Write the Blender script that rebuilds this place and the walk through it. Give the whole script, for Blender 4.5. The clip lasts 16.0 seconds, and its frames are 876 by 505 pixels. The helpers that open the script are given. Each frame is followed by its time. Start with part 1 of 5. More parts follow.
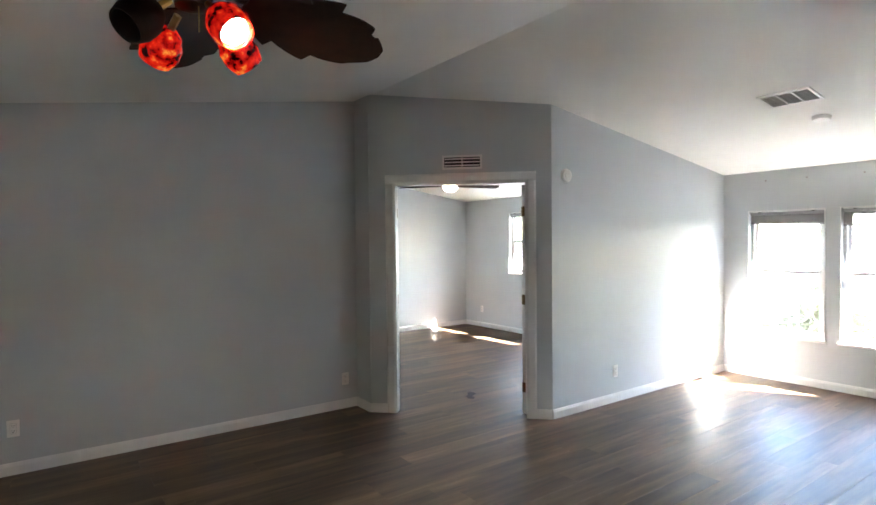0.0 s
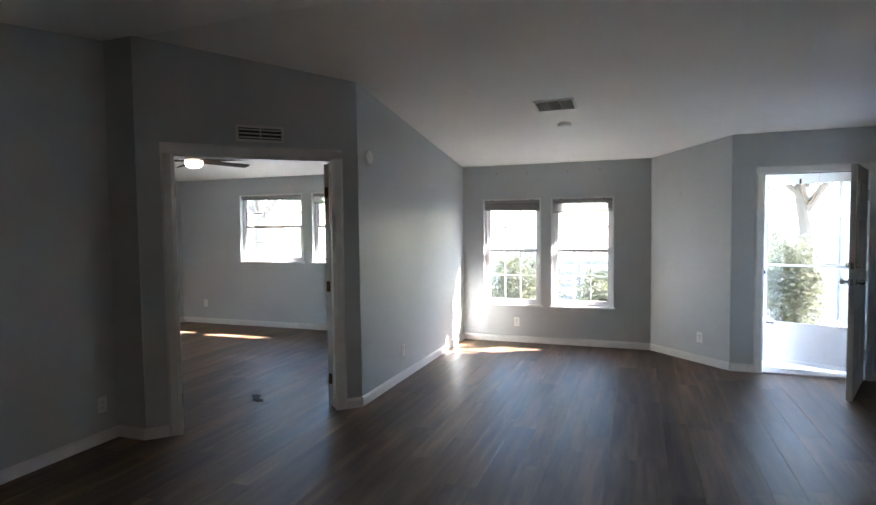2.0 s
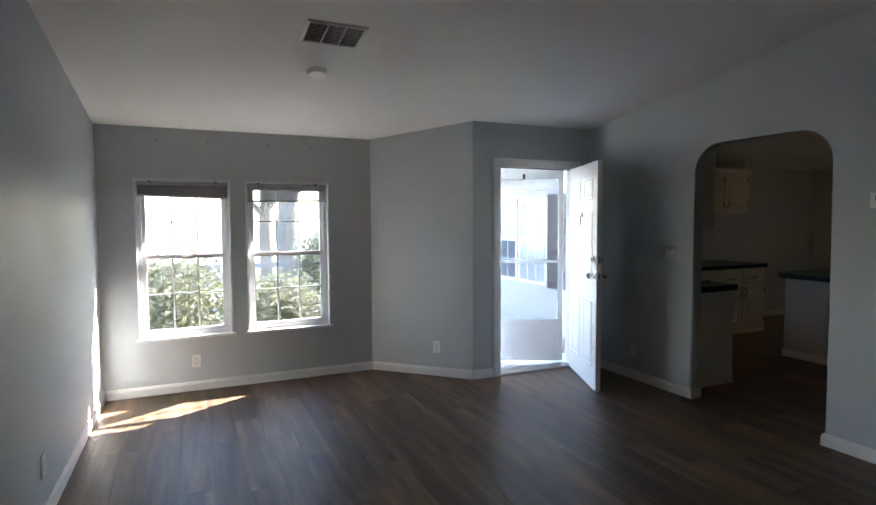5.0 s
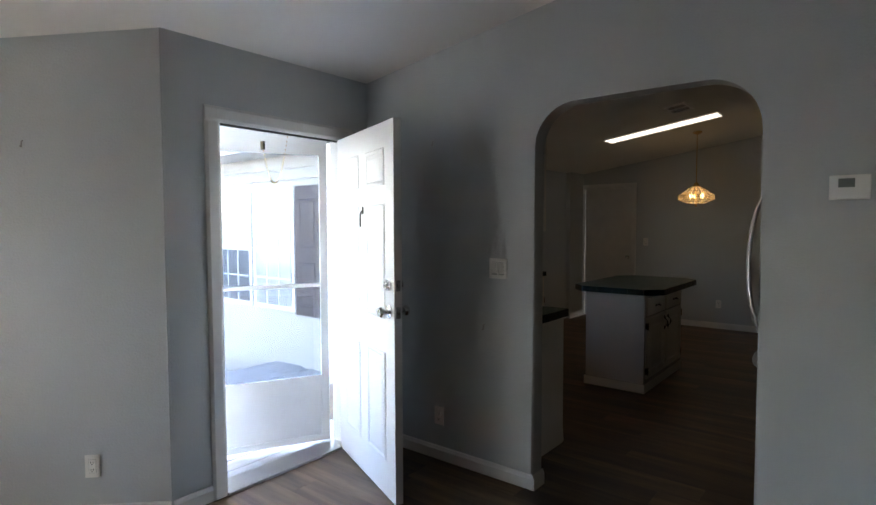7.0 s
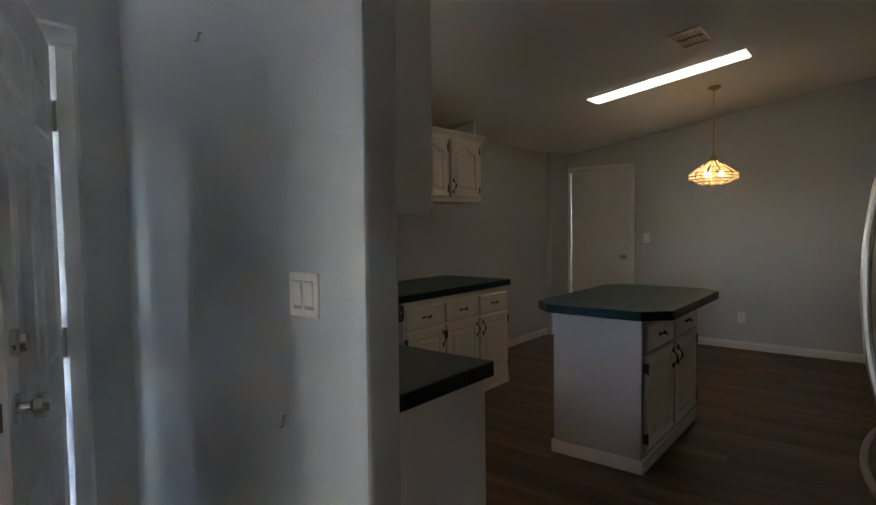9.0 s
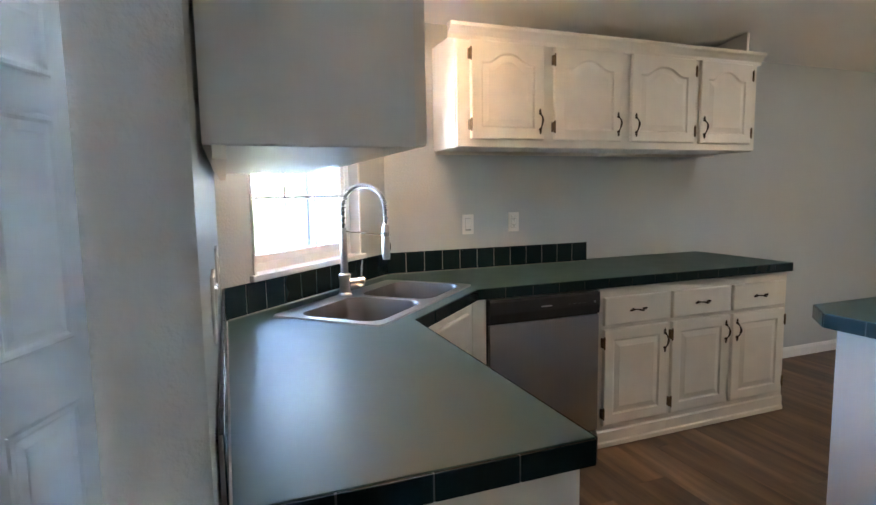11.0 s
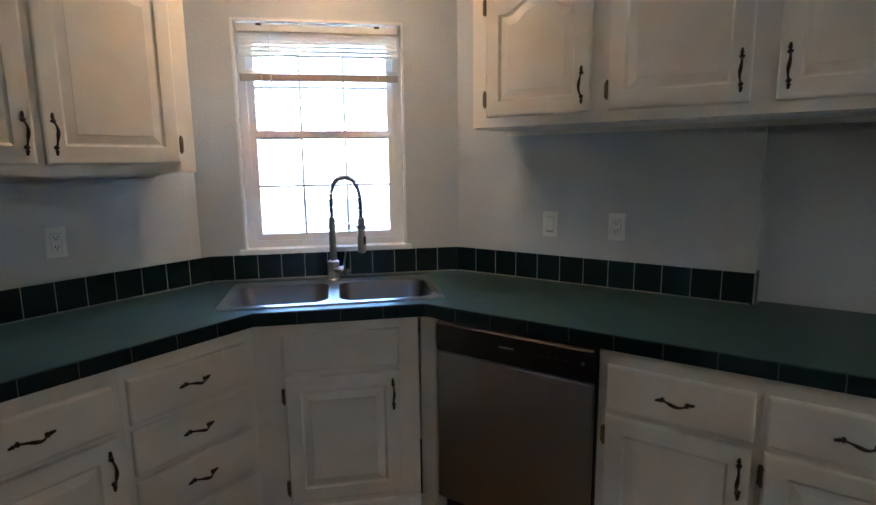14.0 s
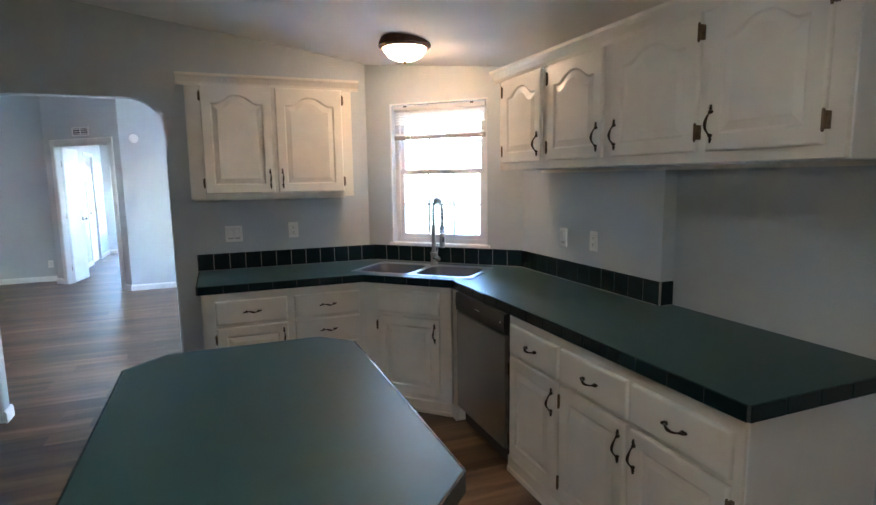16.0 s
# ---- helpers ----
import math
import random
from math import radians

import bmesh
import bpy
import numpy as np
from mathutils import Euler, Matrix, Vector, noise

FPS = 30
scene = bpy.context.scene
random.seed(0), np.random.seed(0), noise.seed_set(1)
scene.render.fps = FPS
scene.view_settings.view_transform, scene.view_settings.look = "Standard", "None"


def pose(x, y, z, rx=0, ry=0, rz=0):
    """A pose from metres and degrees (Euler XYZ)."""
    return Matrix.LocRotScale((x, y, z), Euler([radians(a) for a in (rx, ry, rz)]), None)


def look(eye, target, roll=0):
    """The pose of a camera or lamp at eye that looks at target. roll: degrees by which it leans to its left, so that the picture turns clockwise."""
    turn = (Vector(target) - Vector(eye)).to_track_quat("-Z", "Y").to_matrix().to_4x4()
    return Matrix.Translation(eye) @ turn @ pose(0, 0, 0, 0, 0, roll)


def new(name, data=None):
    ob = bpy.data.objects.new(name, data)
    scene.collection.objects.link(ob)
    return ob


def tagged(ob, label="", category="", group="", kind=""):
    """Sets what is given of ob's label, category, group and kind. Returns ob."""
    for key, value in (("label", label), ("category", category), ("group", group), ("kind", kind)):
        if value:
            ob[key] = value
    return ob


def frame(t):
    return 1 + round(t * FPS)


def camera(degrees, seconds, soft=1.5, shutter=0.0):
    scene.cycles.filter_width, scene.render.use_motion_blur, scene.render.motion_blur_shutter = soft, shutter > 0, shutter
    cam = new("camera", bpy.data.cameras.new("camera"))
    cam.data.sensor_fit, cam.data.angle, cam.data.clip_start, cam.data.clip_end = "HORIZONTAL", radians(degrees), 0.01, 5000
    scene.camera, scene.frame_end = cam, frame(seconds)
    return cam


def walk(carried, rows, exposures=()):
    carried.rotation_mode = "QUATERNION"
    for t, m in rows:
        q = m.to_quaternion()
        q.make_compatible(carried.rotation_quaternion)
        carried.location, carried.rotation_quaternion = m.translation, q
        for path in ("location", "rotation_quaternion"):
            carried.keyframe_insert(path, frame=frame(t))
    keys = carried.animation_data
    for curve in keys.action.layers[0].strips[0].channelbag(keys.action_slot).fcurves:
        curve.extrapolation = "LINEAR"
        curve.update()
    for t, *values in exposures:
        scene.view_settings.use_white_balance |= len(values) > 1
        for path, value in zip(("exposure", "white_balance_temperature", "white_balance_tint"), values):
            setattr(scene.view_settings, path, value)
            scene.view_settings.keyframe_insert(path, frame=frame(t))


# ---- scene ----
cam = camera(77.0, 16.0)
PATH = [
    (0, (0.918, 0.146, 1.580), (-0.703, 1.316, 1.542), -0.53),
    (0.5, (0.834, -0.159, 1.606), (-0.520, 1.312, 1.557), -0.70),
    (1, (0.558, -0.359, 1.590), (-0.515, 1.327, 1.520), -0.73),
    (1.5, (0.238, -0.436, 1.561), (-0.647, 1.356, 1.470), -0.72),
    (2, (-0.176, -0.398, 1.558), (-0.862, 1.478, 1.461), -0.72),
    (2.5, (-0.605, -0.314, 1.542), (-1.081, 1.626, 1.444), -0.58),
    (3, (-1.061, -0.060, 1.530), (-1.258, 1.927, 1.427), -0.54),
    (5.5, (-1.725, 1.897, 1.515), (-0.641, 3.574, 1.400), -0.25),
    (6, (-1.360, 2.423, 1.519), (-0.033, 3.915, 1.405), -0.17),
    (6.5, (-1.008, 2.834, 1.505), (0.441, 4.208, 1.396), -0.15),
    (7, (-0.568, 3.244, 1.487), (0.991, 4.493, 1.387), -0.18),
    (7.5, (-0.168, 3.527, 1.462), (1.450, 4.698, 1.370), -0.21),
    (8, (0.319, 3.700, 1.447), (1.963, 4.836, 1.363), -0.59),
    (10.5, (2.107, 3.884, 1.371), (3.093, 5.614, 1.194), -1.11),
    (11, (2.261, 4.068, 1.374), (2.973, 5.925, 1.158), -0.94),
    (11.5, (2.531, 4.218, 1.366), (3.063, 6.129, 1.114), -0.3),
    (12, (2.812, 4.371, 1.383), (2.887, 6.351, 1.114), -0.2),
    (12.5, (3.122, 4.511, 1.433), (2.805, 6.463, 1.132), -0.2),
    (13, (3.622, 4.538, 1.482), (2.985, 6.408, 1.167), -0.4),
    (13.5, (4.103, 4.634, 1.458), (3.241, 6.408, 1.13), -0.4),
    (14, (4.596, 4.672, 1.476), (3.475, 6.296, 1.149), -0.7),
    (14.5, (5.075, 4.605, 1.562), (3.665, 5.98, 1.214), -0.9),
    (15, (5.632, 4.704, 1.551), (3.986, 5.799, 1.245), -1.0),
    (15.5, (6.109, 4.877, 1.547), (4.33, 5.747, 1.269), -1.2),
    (16, (6.503, 5.033, 1.569), (4.661, 5.763, 1.298), -0.8),
]
EXPOSURES = [
    (0.0, 7.25, 6600, 13), (0.5, 6.8, 6550, 13), (1.0, 6.35, 6550, 14), (1.5, 6.0, 6500, 14), (2.0, 5.75, 6500, 14), (3.0, 5.5, 6550, 14),
    (5.5, 5.25, 6600, 14), (6.5, 5.5, 6750, 15), (8.0, 5.45, 6900, 16), (10.5, 8.8, 5700, 12), (11.0, 8.7, 5700, 12), (11.5, 8.35, 5650, 12),
    (12.0, 7.95, 5600, 12), (12.5, 7.6, 5500, 12), (13.5, 7.25, 5400, 12), (14.0, 7.55, 5300, 11), (14.5, 7.85, 5250, 11), (15.0, 8.0, 5250, 11), (16.0, 8.1, 5300, 11)]
walk(cam, [(t, look(eye, goal, roll)) for t, eye, goal, roll in PATH], EXPOSURES)

# ---- world, sun ----
SUN = Vector((0.67, 0.40, 0.60)).normalized()
world = bpy.data.worlds.new("sky")
scene.world = world
world.use_nodes = True
wn, wl = world.node_tree.nodes, world.node_tree.links
sky = wn.new("ShaderNodeTexSky")
sky.sky_type, sky.sun_disc = 'NISHITA', False
sky.sun_elevation, sky.sun_rotation = math.asin(SUN.z), math.atan2(SUN.x, SUN.y)
wl.new(sky.outputs[0], wn["Background"].inputs[0])
wn["Background"].inputs[1].default_value = 0.15
sun = new("sun", bpy.data.lights.new("sun", 'SUN'))
sun.data.energy, sun.data.angle, sun.data.color = 2.7, radians(0.5), (1, 0.965, 0.915)
sun.matrix_world = look(SUN * 30, (0, 0, 0))


# ---- materials ----
def material(name, color, rough=0.5, metal=0.0, vary=0.08, scale=4.0, grain=0.0, grain_scale=200.0, spec=0.5, bump_detail=3.0, relief=0.002, polish=1.0, emit=None, strength=0.0, coat=0.0, stretch=None):
    """A paint, plastic or metal with broad stains, and a fine relief."""
    m = bpy.data.materials.new(name)
    m.use_nodes = True
    n, l = m.node_tree.nodes, m.node_tree.links
    b = n["Principled BSDF"]
    co = n.new("ShaderNodeTexCoord")
    broad = n.new("ShaderNodeTexNoise")
    broad.inputs["Scale"].default_value, broad.inputs["Detail"].default_value = scale, 5
    if stretch:
        mp = n.new("ShaderNodeMapping")
        mp.inputs["Scale"].default_value = stretch
        l.new(co.outputs["Object"], mp.inputs["Vector"])
        l.new(mp.outputs[0], broad.inputs["Vector"])
    else:
        l.new(co.outputs["Object"], broad.inputs["Vector"])
    ramp = n.new("ShaderNodeMapRange")
    ramp.inputs[1].default_value, ramp.inputs[2].default_value = 0.3, 0.7
    ramp.inputs[3].default_value, ramp.inputs[4].default_value = 1 - vary, 1 + vary * 0.4
    l.new(broad.outputs[0], ramp.inputs[0])
    mix = n.new("ShaderNodeVectorMath")
    mix.operation = 'SCALE'
    mix.inputs[0].default_value = color
    l.new(ramp.outputs[0], mix.inputs["Scale"])
    l.new(mix.outputs[0], b.inputs["Base Color"])
    rr = n.new("ShaderNodeMapRange")
    rr.inputs[3].default_value, rr.inputs[4].default_value = max(rough - 0.06 * polish, 0.02), min(rough + 0.08 * polish, 1)
    l.new(broad.outputs[0], rr.inputs[0])
    l.new(rr.outputs[0], b.inputs["Roughness"])
    b.inputs["Metallic"].default_value, b.inputs["Specular IOR Level"].default_value = metal, spec
    b.inputs["Coat Weight"].default_value = coat
    if grain:
        fine = n.new("ShaderNodeTexNoise")
        fine.inputs["Scale"].default_value, fine.inputs["Detail"].default_value = grain_scale, bump_detail
        l.new(co.outputs["Object"], fine.inputs["Vector"])
        bump = n.new("ShaderNodeBump")
        bump.inputs["Strength"].default_value, bump.inputs["Distance"].default_value = grain, relief
        l.new(fine.outputs[0], bump.inputs["Height"])
        l.new(bump.outputs[0], b.inputs["Normal"])
    if emit:
        b.inputs["Emission Color"].default_value, b.inputs["Emission Strength"].default_value = (*emit, 1), strength
    return m


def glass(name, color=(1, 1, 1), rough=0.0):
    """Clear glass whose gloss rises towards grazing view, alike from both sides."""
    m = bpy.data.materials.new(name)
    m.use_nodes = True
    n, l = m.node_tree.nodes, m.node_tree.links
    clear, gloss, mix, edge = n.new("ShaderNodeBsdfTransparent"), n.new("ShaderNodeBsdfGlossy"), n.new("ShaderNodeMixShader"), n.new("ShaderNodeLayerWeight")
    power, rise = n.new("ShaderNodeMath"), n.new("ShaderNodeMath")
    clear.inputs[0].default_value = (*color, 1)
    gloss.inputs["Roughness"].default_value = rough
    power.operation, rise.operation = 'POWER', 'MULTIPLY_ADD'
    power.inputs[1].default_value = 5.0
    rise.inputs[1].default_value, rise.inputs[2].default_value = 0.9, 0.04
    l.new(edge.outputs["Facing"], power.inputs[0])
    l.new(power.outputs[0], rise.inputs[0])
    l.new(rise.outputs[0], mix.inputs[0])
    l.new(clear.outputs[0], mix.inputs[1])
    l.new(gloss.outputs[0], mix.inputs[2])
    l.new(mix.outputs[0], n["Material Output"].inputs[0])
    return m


def plank_material(name):
    """Brown vinyl plank, with a tone of its own for each plank and grain along y."""
    m = bpy.data.materials.new(name)
    m.use_nodes = True
    n, l = m.node_tree.nodes, m.node_tree.links
    b = n["Principled BSDF"]
    geo, info = n.new("ShaderNodeNewGeometry"), n.new("ShaderNodeObjectInfo")
    add = n.new("ShaderNodeMath")
    l.new(geo.outputs["Random Per Island"], add.inputs[0])
    l.new(info.outputs["Random"], add.inputs[1])
    frac = n.new("ShaderNodeMath")
    frac.operation = 'FRACT'
    l.new(add.outputs[0], frac.inputs[0])
    shift = n.new("ShaderNodeCombineXYZ")
    far = n.new("ShaderNodeMath")
    far.operation = 'MULTIPLY'
    far.inputs[1].default_value = 37.0
    l.new(frac.outputs[0], far.inputs[0])
    l.new(far.outputs[0], shift.inputs[0])
    l.new(far.outputs[0], shift.inputs[2])
    place = n.new("ShaderNodeVectorMath")
    l.new(geo.outputs["Position"], place.inputs[0])
    l.new(shift.outputs[0], place.inputs[1])
    stretch = n.new("ShaderNodeMapping")
    stretch.inputs["Scale"].default_value = PLANK_GRAIN
    l.new(place.outputs[0], stretch.inputs["Vector"])
    grain = n.new("ShaderNodeTexNoise")
    grain.inputs["Scale"].default_value, grain.inputs["Detail"].default_value, grain.inputs["Roughness"].default_value = 1.0, 8, 0.62
    l.new(stretch.outputs[0], grain.inputs["Vector"])
    ramp = n.new("ShaderNodeValToRGB")
    e = ramp.color_ramp.elements
    e[0].position, e[0].color = 0.32, (0.046, 0.028, 0.017, 1)
    e[1].position, e[1].color = 0.70, (0.215, 0.138, 0.083, 1)
    mid = e.new(0.5)
    mid.color = (0.116, 0.071, 0.041, 1)
    l.new(grain.outputs[0], ramp.inputs[0])
    tone = n.new("ShaderNodeMapRange")
    tone.inputs[3].default_value, tone.inputs[4].default_value = 0.66, 1.24
    l.new(frac.outputs[0], tone.inputs[0])
    col = n.new("ShaderNodeVectorMath")
    col.operation = 'SCALE'
    l.new(ramp.outputs[0], col.inputs[0])
    l.new(tone.outputs[0], col.inputs["Scale"])
    l.new(col.outputs[0], b.inputs["Base Color"])
    rough = n.new("ShaderNodeMapRange")
    rough.inputs[3].default_value, rough.inputs[4].default_value = 0.36, 0.52
    l.new(grain.outputs[0], rough.inputs[0])
    l.new(rough.outputs[0], b.inputs["Roughness"])
    b.inputs["Specular IOR Level"].default_value = 0.38
    bump = n.new("ShaderNodeBump")
    bump.inputs["Strength"].default_value, bump.inputs["Distance"].default_value = 0.12, 0.001
    l.new(grain.outputs[0], bump.inputs["Height"])
    l.new(bump.outputs[0], b.inputs["Normal"])
    return m


def leaf_material(name, color):
    """Leaves that let the sun shine through them."""
    m = material(name, color, 0.55, vary=0.5, scale=4)
    n, l = m.node_tree.nodes, m.node_tree.links
    thin, mix = n.new("ShaderNodeBsdfTranslucent"), n.new("ShaderNodeMixShader")
    thin.inputs[0].default_value = (color[0] * 2.2, color[1] * 2.2, color[2] * 1.6, 1)
    mix.inputs[0].default_value = 0.45
    l.new(n["Principled BSDF"].outputs[0], mix.inputs[1])
    l.new(thin.outputs[0], mix.inputs[2])
    l.new(mix.outputs[0], n["Material Output"].inputs[0])
    return m


PLANK_GRAIN = (10.0, 0.9, 10.0)
PAINT = material("wall_paint", (0.545, 0.575, 0.585), 0.5, vary=0.05, scale=1.2, grain=0.5, grain_scale=95, relief=0.0045)
CEIL = material("ceiling_paint", (0.86, 0.85, 0.82), 0.8, vary=0.05, scale=0.9, grain=0.4, grain_scale=90)
TRIM = material("white_trim", (0.78, 0.78, 0.77), 0.4, vary=0.06, scale=6, grain=0.06, grain_scale=60)
VINYL = material("white_vinyl", (0.80, 0.80, 0.80), 0.35, vary=0.04, scale=5)
CREAM = material("cream_cabinet_paint", (0.80, 0.755, 0.665), 0.30, vary=0.06, scale=7, grain=0.10, grain_scale=45, coat=0.12)
# Beige set well below SIDEPANEL so its colour carries the island's shade.
ISLANDPANEL = material("shaded_beige_island_panel", (0.46, 0.42, 0.36), 0.5, vary=0.06, scale=3)
SIDEPANEL = material("white_side_panel", (0.77, 0.76, 0.73), 0.45, vary=0.05, scale=3)
GREEN = material("green_laminate", (0.032, 0.072, 0.067), 0.42, vary=0.16, scale=9, grain=0.05, grain_scale=350, spec=0.30)
TILE = material("dark_green_tile", (0.007, 0.018, 0.022), 0.24, vary=0.07, scale=14, grain=0.008, grain_scale=30, spec=0.32, polish=0.1)
EDGEGROUT = material("dark_grout", (0.06, 0.065, 0.065), 0.9, vary=0.2, scale=30)
GROUT = material("pale_grout", (0.33, 0.32, 0.30), 0.9, vary=0.2, scale=30)
STEEL = material("brushed_steel", (0.42, 0.41, 0.40), 0.30, metal=1.0, vary=0.05, scale=1.0, stretch=(260.0, 2.0, 2.0), polish=0.15)
SINKSTEEL = material("satin_sink_steel", (0.27, 0.25, 0.235), 0.36, metal=1.0, vary=0.08, scale=5)
CHROME = material("chrome", (0.70, 0.70, 0.70), 0.12, metal=1.0, vary=0.03)
BLACK = material("black_plastic", (0.012, 0.012, 0.013), 0.3, vary=0.2)
FRIDGE = material("fridge_grey_side", (0.05, 0.05, 0.055), 0.45, vary=0.1, grain=0.15, grain_scale=250)
BRONZE = material("aged_bronze", (0.06, 0.042, 0.028), 0.42, metal=0.8, vary=0.4, scale=60)
HINGE = material("aged_brass_hinge", (0.17, 0.115, 0.06), 0.4, metal=0.8, vary=0.4, scale=60)
RIMBROWN = material("brown_bronze_rim", (0.17, 0.10, 0.065), 0.4, metal=0.5, vary=0.2, scale=40)
BRASS = material("brass", (0.55, 0.36, 0.14), 0.3, metal=1.0, vary=0.2, scale=30)
PLATE = material("white_plate_plastic", (0.86, 0.85, 0.82), 0.3, vary=0.03)
SIDING = material("white_siding", (0.52, 0.50, 0.48), 0.6, vary=0.05, scale=2)
SHUTTER = material("plum_grey_shutter", (0.075, 0.06, 0.07), 0.5, vary=0.2)
DECKM = material("grey_blue_deck", (0.42, 0.415, 0.435), 0.7, vary=0.25, scale=8, grain=0.4, grain_scale=40)
SOIL = material("dry_sandy_grass", (0.41, 0.40, 0.36), 0.95, vary=0.5, scale=3, grain=0.8, grain_scale=30)
LEAF = leaf_material("leaf", (0.170, 0.172, 0.140))
BARK = material("bark", (0.24, 0.21, 0.18), 0.9, vary=0.4, scale=15, grain=0.8, grain_scale=40)
DARKWOOD = material("dark_brown_wood", (0.032, 0.016, 0.010), 0.62, vary=0.4, scale=20, grain=0.2, grain_scale=60, spec=0.25)
BLIND = material("white_blind_slat", (0.74, 0.72, 0.68), 0.5, vary=0.05)
# Darker copy of BLIND; the backlit shade is put into its grey.
BACKLITBLIND = material("backlit_blind_slat", (0.40, 0.40, 0.41), 0.5, vary=0.08)
SCREEN = material("window_screen", (0.13, 0.14, 0.16), 0.8, vary=0.2)
RAILWOOD = material("weathered_rail", (0.36, 0.33, 0.30), 0.85, vary=0.3, scale=8, grain=0.5, grain_scale=40)
RUBBER = material("dark_gasket", (0.03, 0.03, 0.03), 0.7, vary=0.2)
# Grey put into the glass to dim the bright outdoors behind it.
PANE = glass("outdoor_dimming_window_glass", (0.56, 0.575, 0.58))
TUBE = material("lit_diffuser", (0.9, 0.9, 0.9), 0.5, emit=(1.0, 0.91, 0.78), strength=0.042)
DOME = material("frosted_dome_glass", (0.9, 0.82, 0.7), 0.4, emit=(1.0, 0.58, 0.27), strength=0.22)
CANDLE = material("candle_bulb_glass", (0.9, 0.85, 0.75), 0.4, emit=(1.0, 0.74, 0.45), strength=0.6)
BULB = material("warm_lit_glass", (0.9, 0.85, 0.75), 0.4, emit=(1.0, 0.82, 0.60), strength=1.9)
# Darker copy of PANE that dims the sink window's outdoor view more.
KITCHENPANE = glass("outdoor_dimming_kitchen_glass", (0.48, 0.495, 0.50))
PLANK = plank_material("brown_vinyl_plank")


# ---- mesh helpers ----
def obj(name, bm, mat, parent=None, label="", smooth=False):
    me = bpy.data.meshes.new(name)
    bmesh.ops.recalc_face_normals(bm, faces=bm.faces)
    bm.to_mesh(me)
    bm.free()
    for one in (mat if isinstance(mat, (list, tuple)) else [mat]):
        me.materials.append(one)
    if smooth:
        for p in me.polygons:
            p.use_smooth = True
        me.set_sharp_from_angle(angle=radians(35))
    ob = new(name, me)
    ob.parent = parent
    return tagged(ob, label)


def part(name, bm, mat, parent, label="", smooth=False):
    return obj(name, bm, mat, parent, label, smooth)


def thing(name, m, label, category, group="", kind=""):
    ob = new(name)
    ob.empty_display_size = 0.1
    ob.matrix_world = m
    return tagged(ob, label, category, group, kind)


def setting(name, bm, mat, label, m=None, smooth=False):
    ob = obj(name, bm, mat, None, label, smooth)
    if m is not None:
        ob.matrix_world = m
    return tagged(ob, kind="structure")


def box(bm, x0, y0, z0, x1, y1, z1, bevel=0.0, index=0):
    vs = [bm.verts.new((x, y, z)) for x in (x0, x1) for y in (y0, y1) for z in (z0, z1)]
    fs = [bm.faces.new([vs[i] for i in q]) for q in ((0, 1, 3, 2), (4, 6, 7, 5), (0, 4, 5, 1), (2, 3, 7, 6), (0, 2, 6, 4), (1, 5, 7, 3))]
    for f in fs:
        f.material_index = index
    if bevel:
        bmesh.ops.bevel(bm, geom=list({e for f in fs for e in f.edges}), offset=bevel, segments=2, affect='EDGES', profile=0.6)
    return bm


def boxed(*a, bevel=0.0):
    return box(bmesh.new(), *a, bevel=bevel)


def prism(bm, outline, axis, a, b):
    """The outline (pairs) pushed from a to b along an axis."""
    def at(u, v, w):
        return {"x": (w, u, v), "y": (u, w, v), "z": (u, v, w)}[axis]
    lo, hi = ([bm.verts.new(at(u, v, w)) for u, v in outline] for w in (a, b))
    bm.faces.new(lo)
    bm.faces.new(hi[::-1])
    for i in range(len(lo)):
        j = (i + 1) % len(lo)
        bm.faces.new((lo[i], hi[i], hi[j], lo[j]))
    return bm


def rings(bm, loops, cap0=True, cap1=True):
    """Skin between loops of equally many points."""
    rows = [[bm.verts.new(p) for p in loop] for loop in loops]
    n = len(rows[0])
    for a, b in zip(rows, rows[1:]):
        for i in range(n):
            j = (i + 1) % n
            bm.faces.new((a[i], a[j], b[j], b[i]))
    if cap0:
        bm.faces.new(rows[0][::-1])
    if cap1:
        bm.faces.new(rows[-1])
    return bm


def lathe(bm, profile, segs=20, at=(0, 0, 0), axis="z"):
    """Profile of (radius, height)."""
    loops = []
    for r, h in profile:
        ring = []
        for i in range(segs):
            a = 2 * math.pi * i / segs
            c, s = max(r, 1e-4) * math.cos(a), max(r, 1e-4) * math.sin(a)
            p = {"z": (c, s, h), "y": (c, h, s), "x": (h, c, s)}[axis]
            ring.append((p[0] + at[0], p[1] + at[1], p[2] + at[2]))
        loops.append(ring)
    return rings(bm, loops)


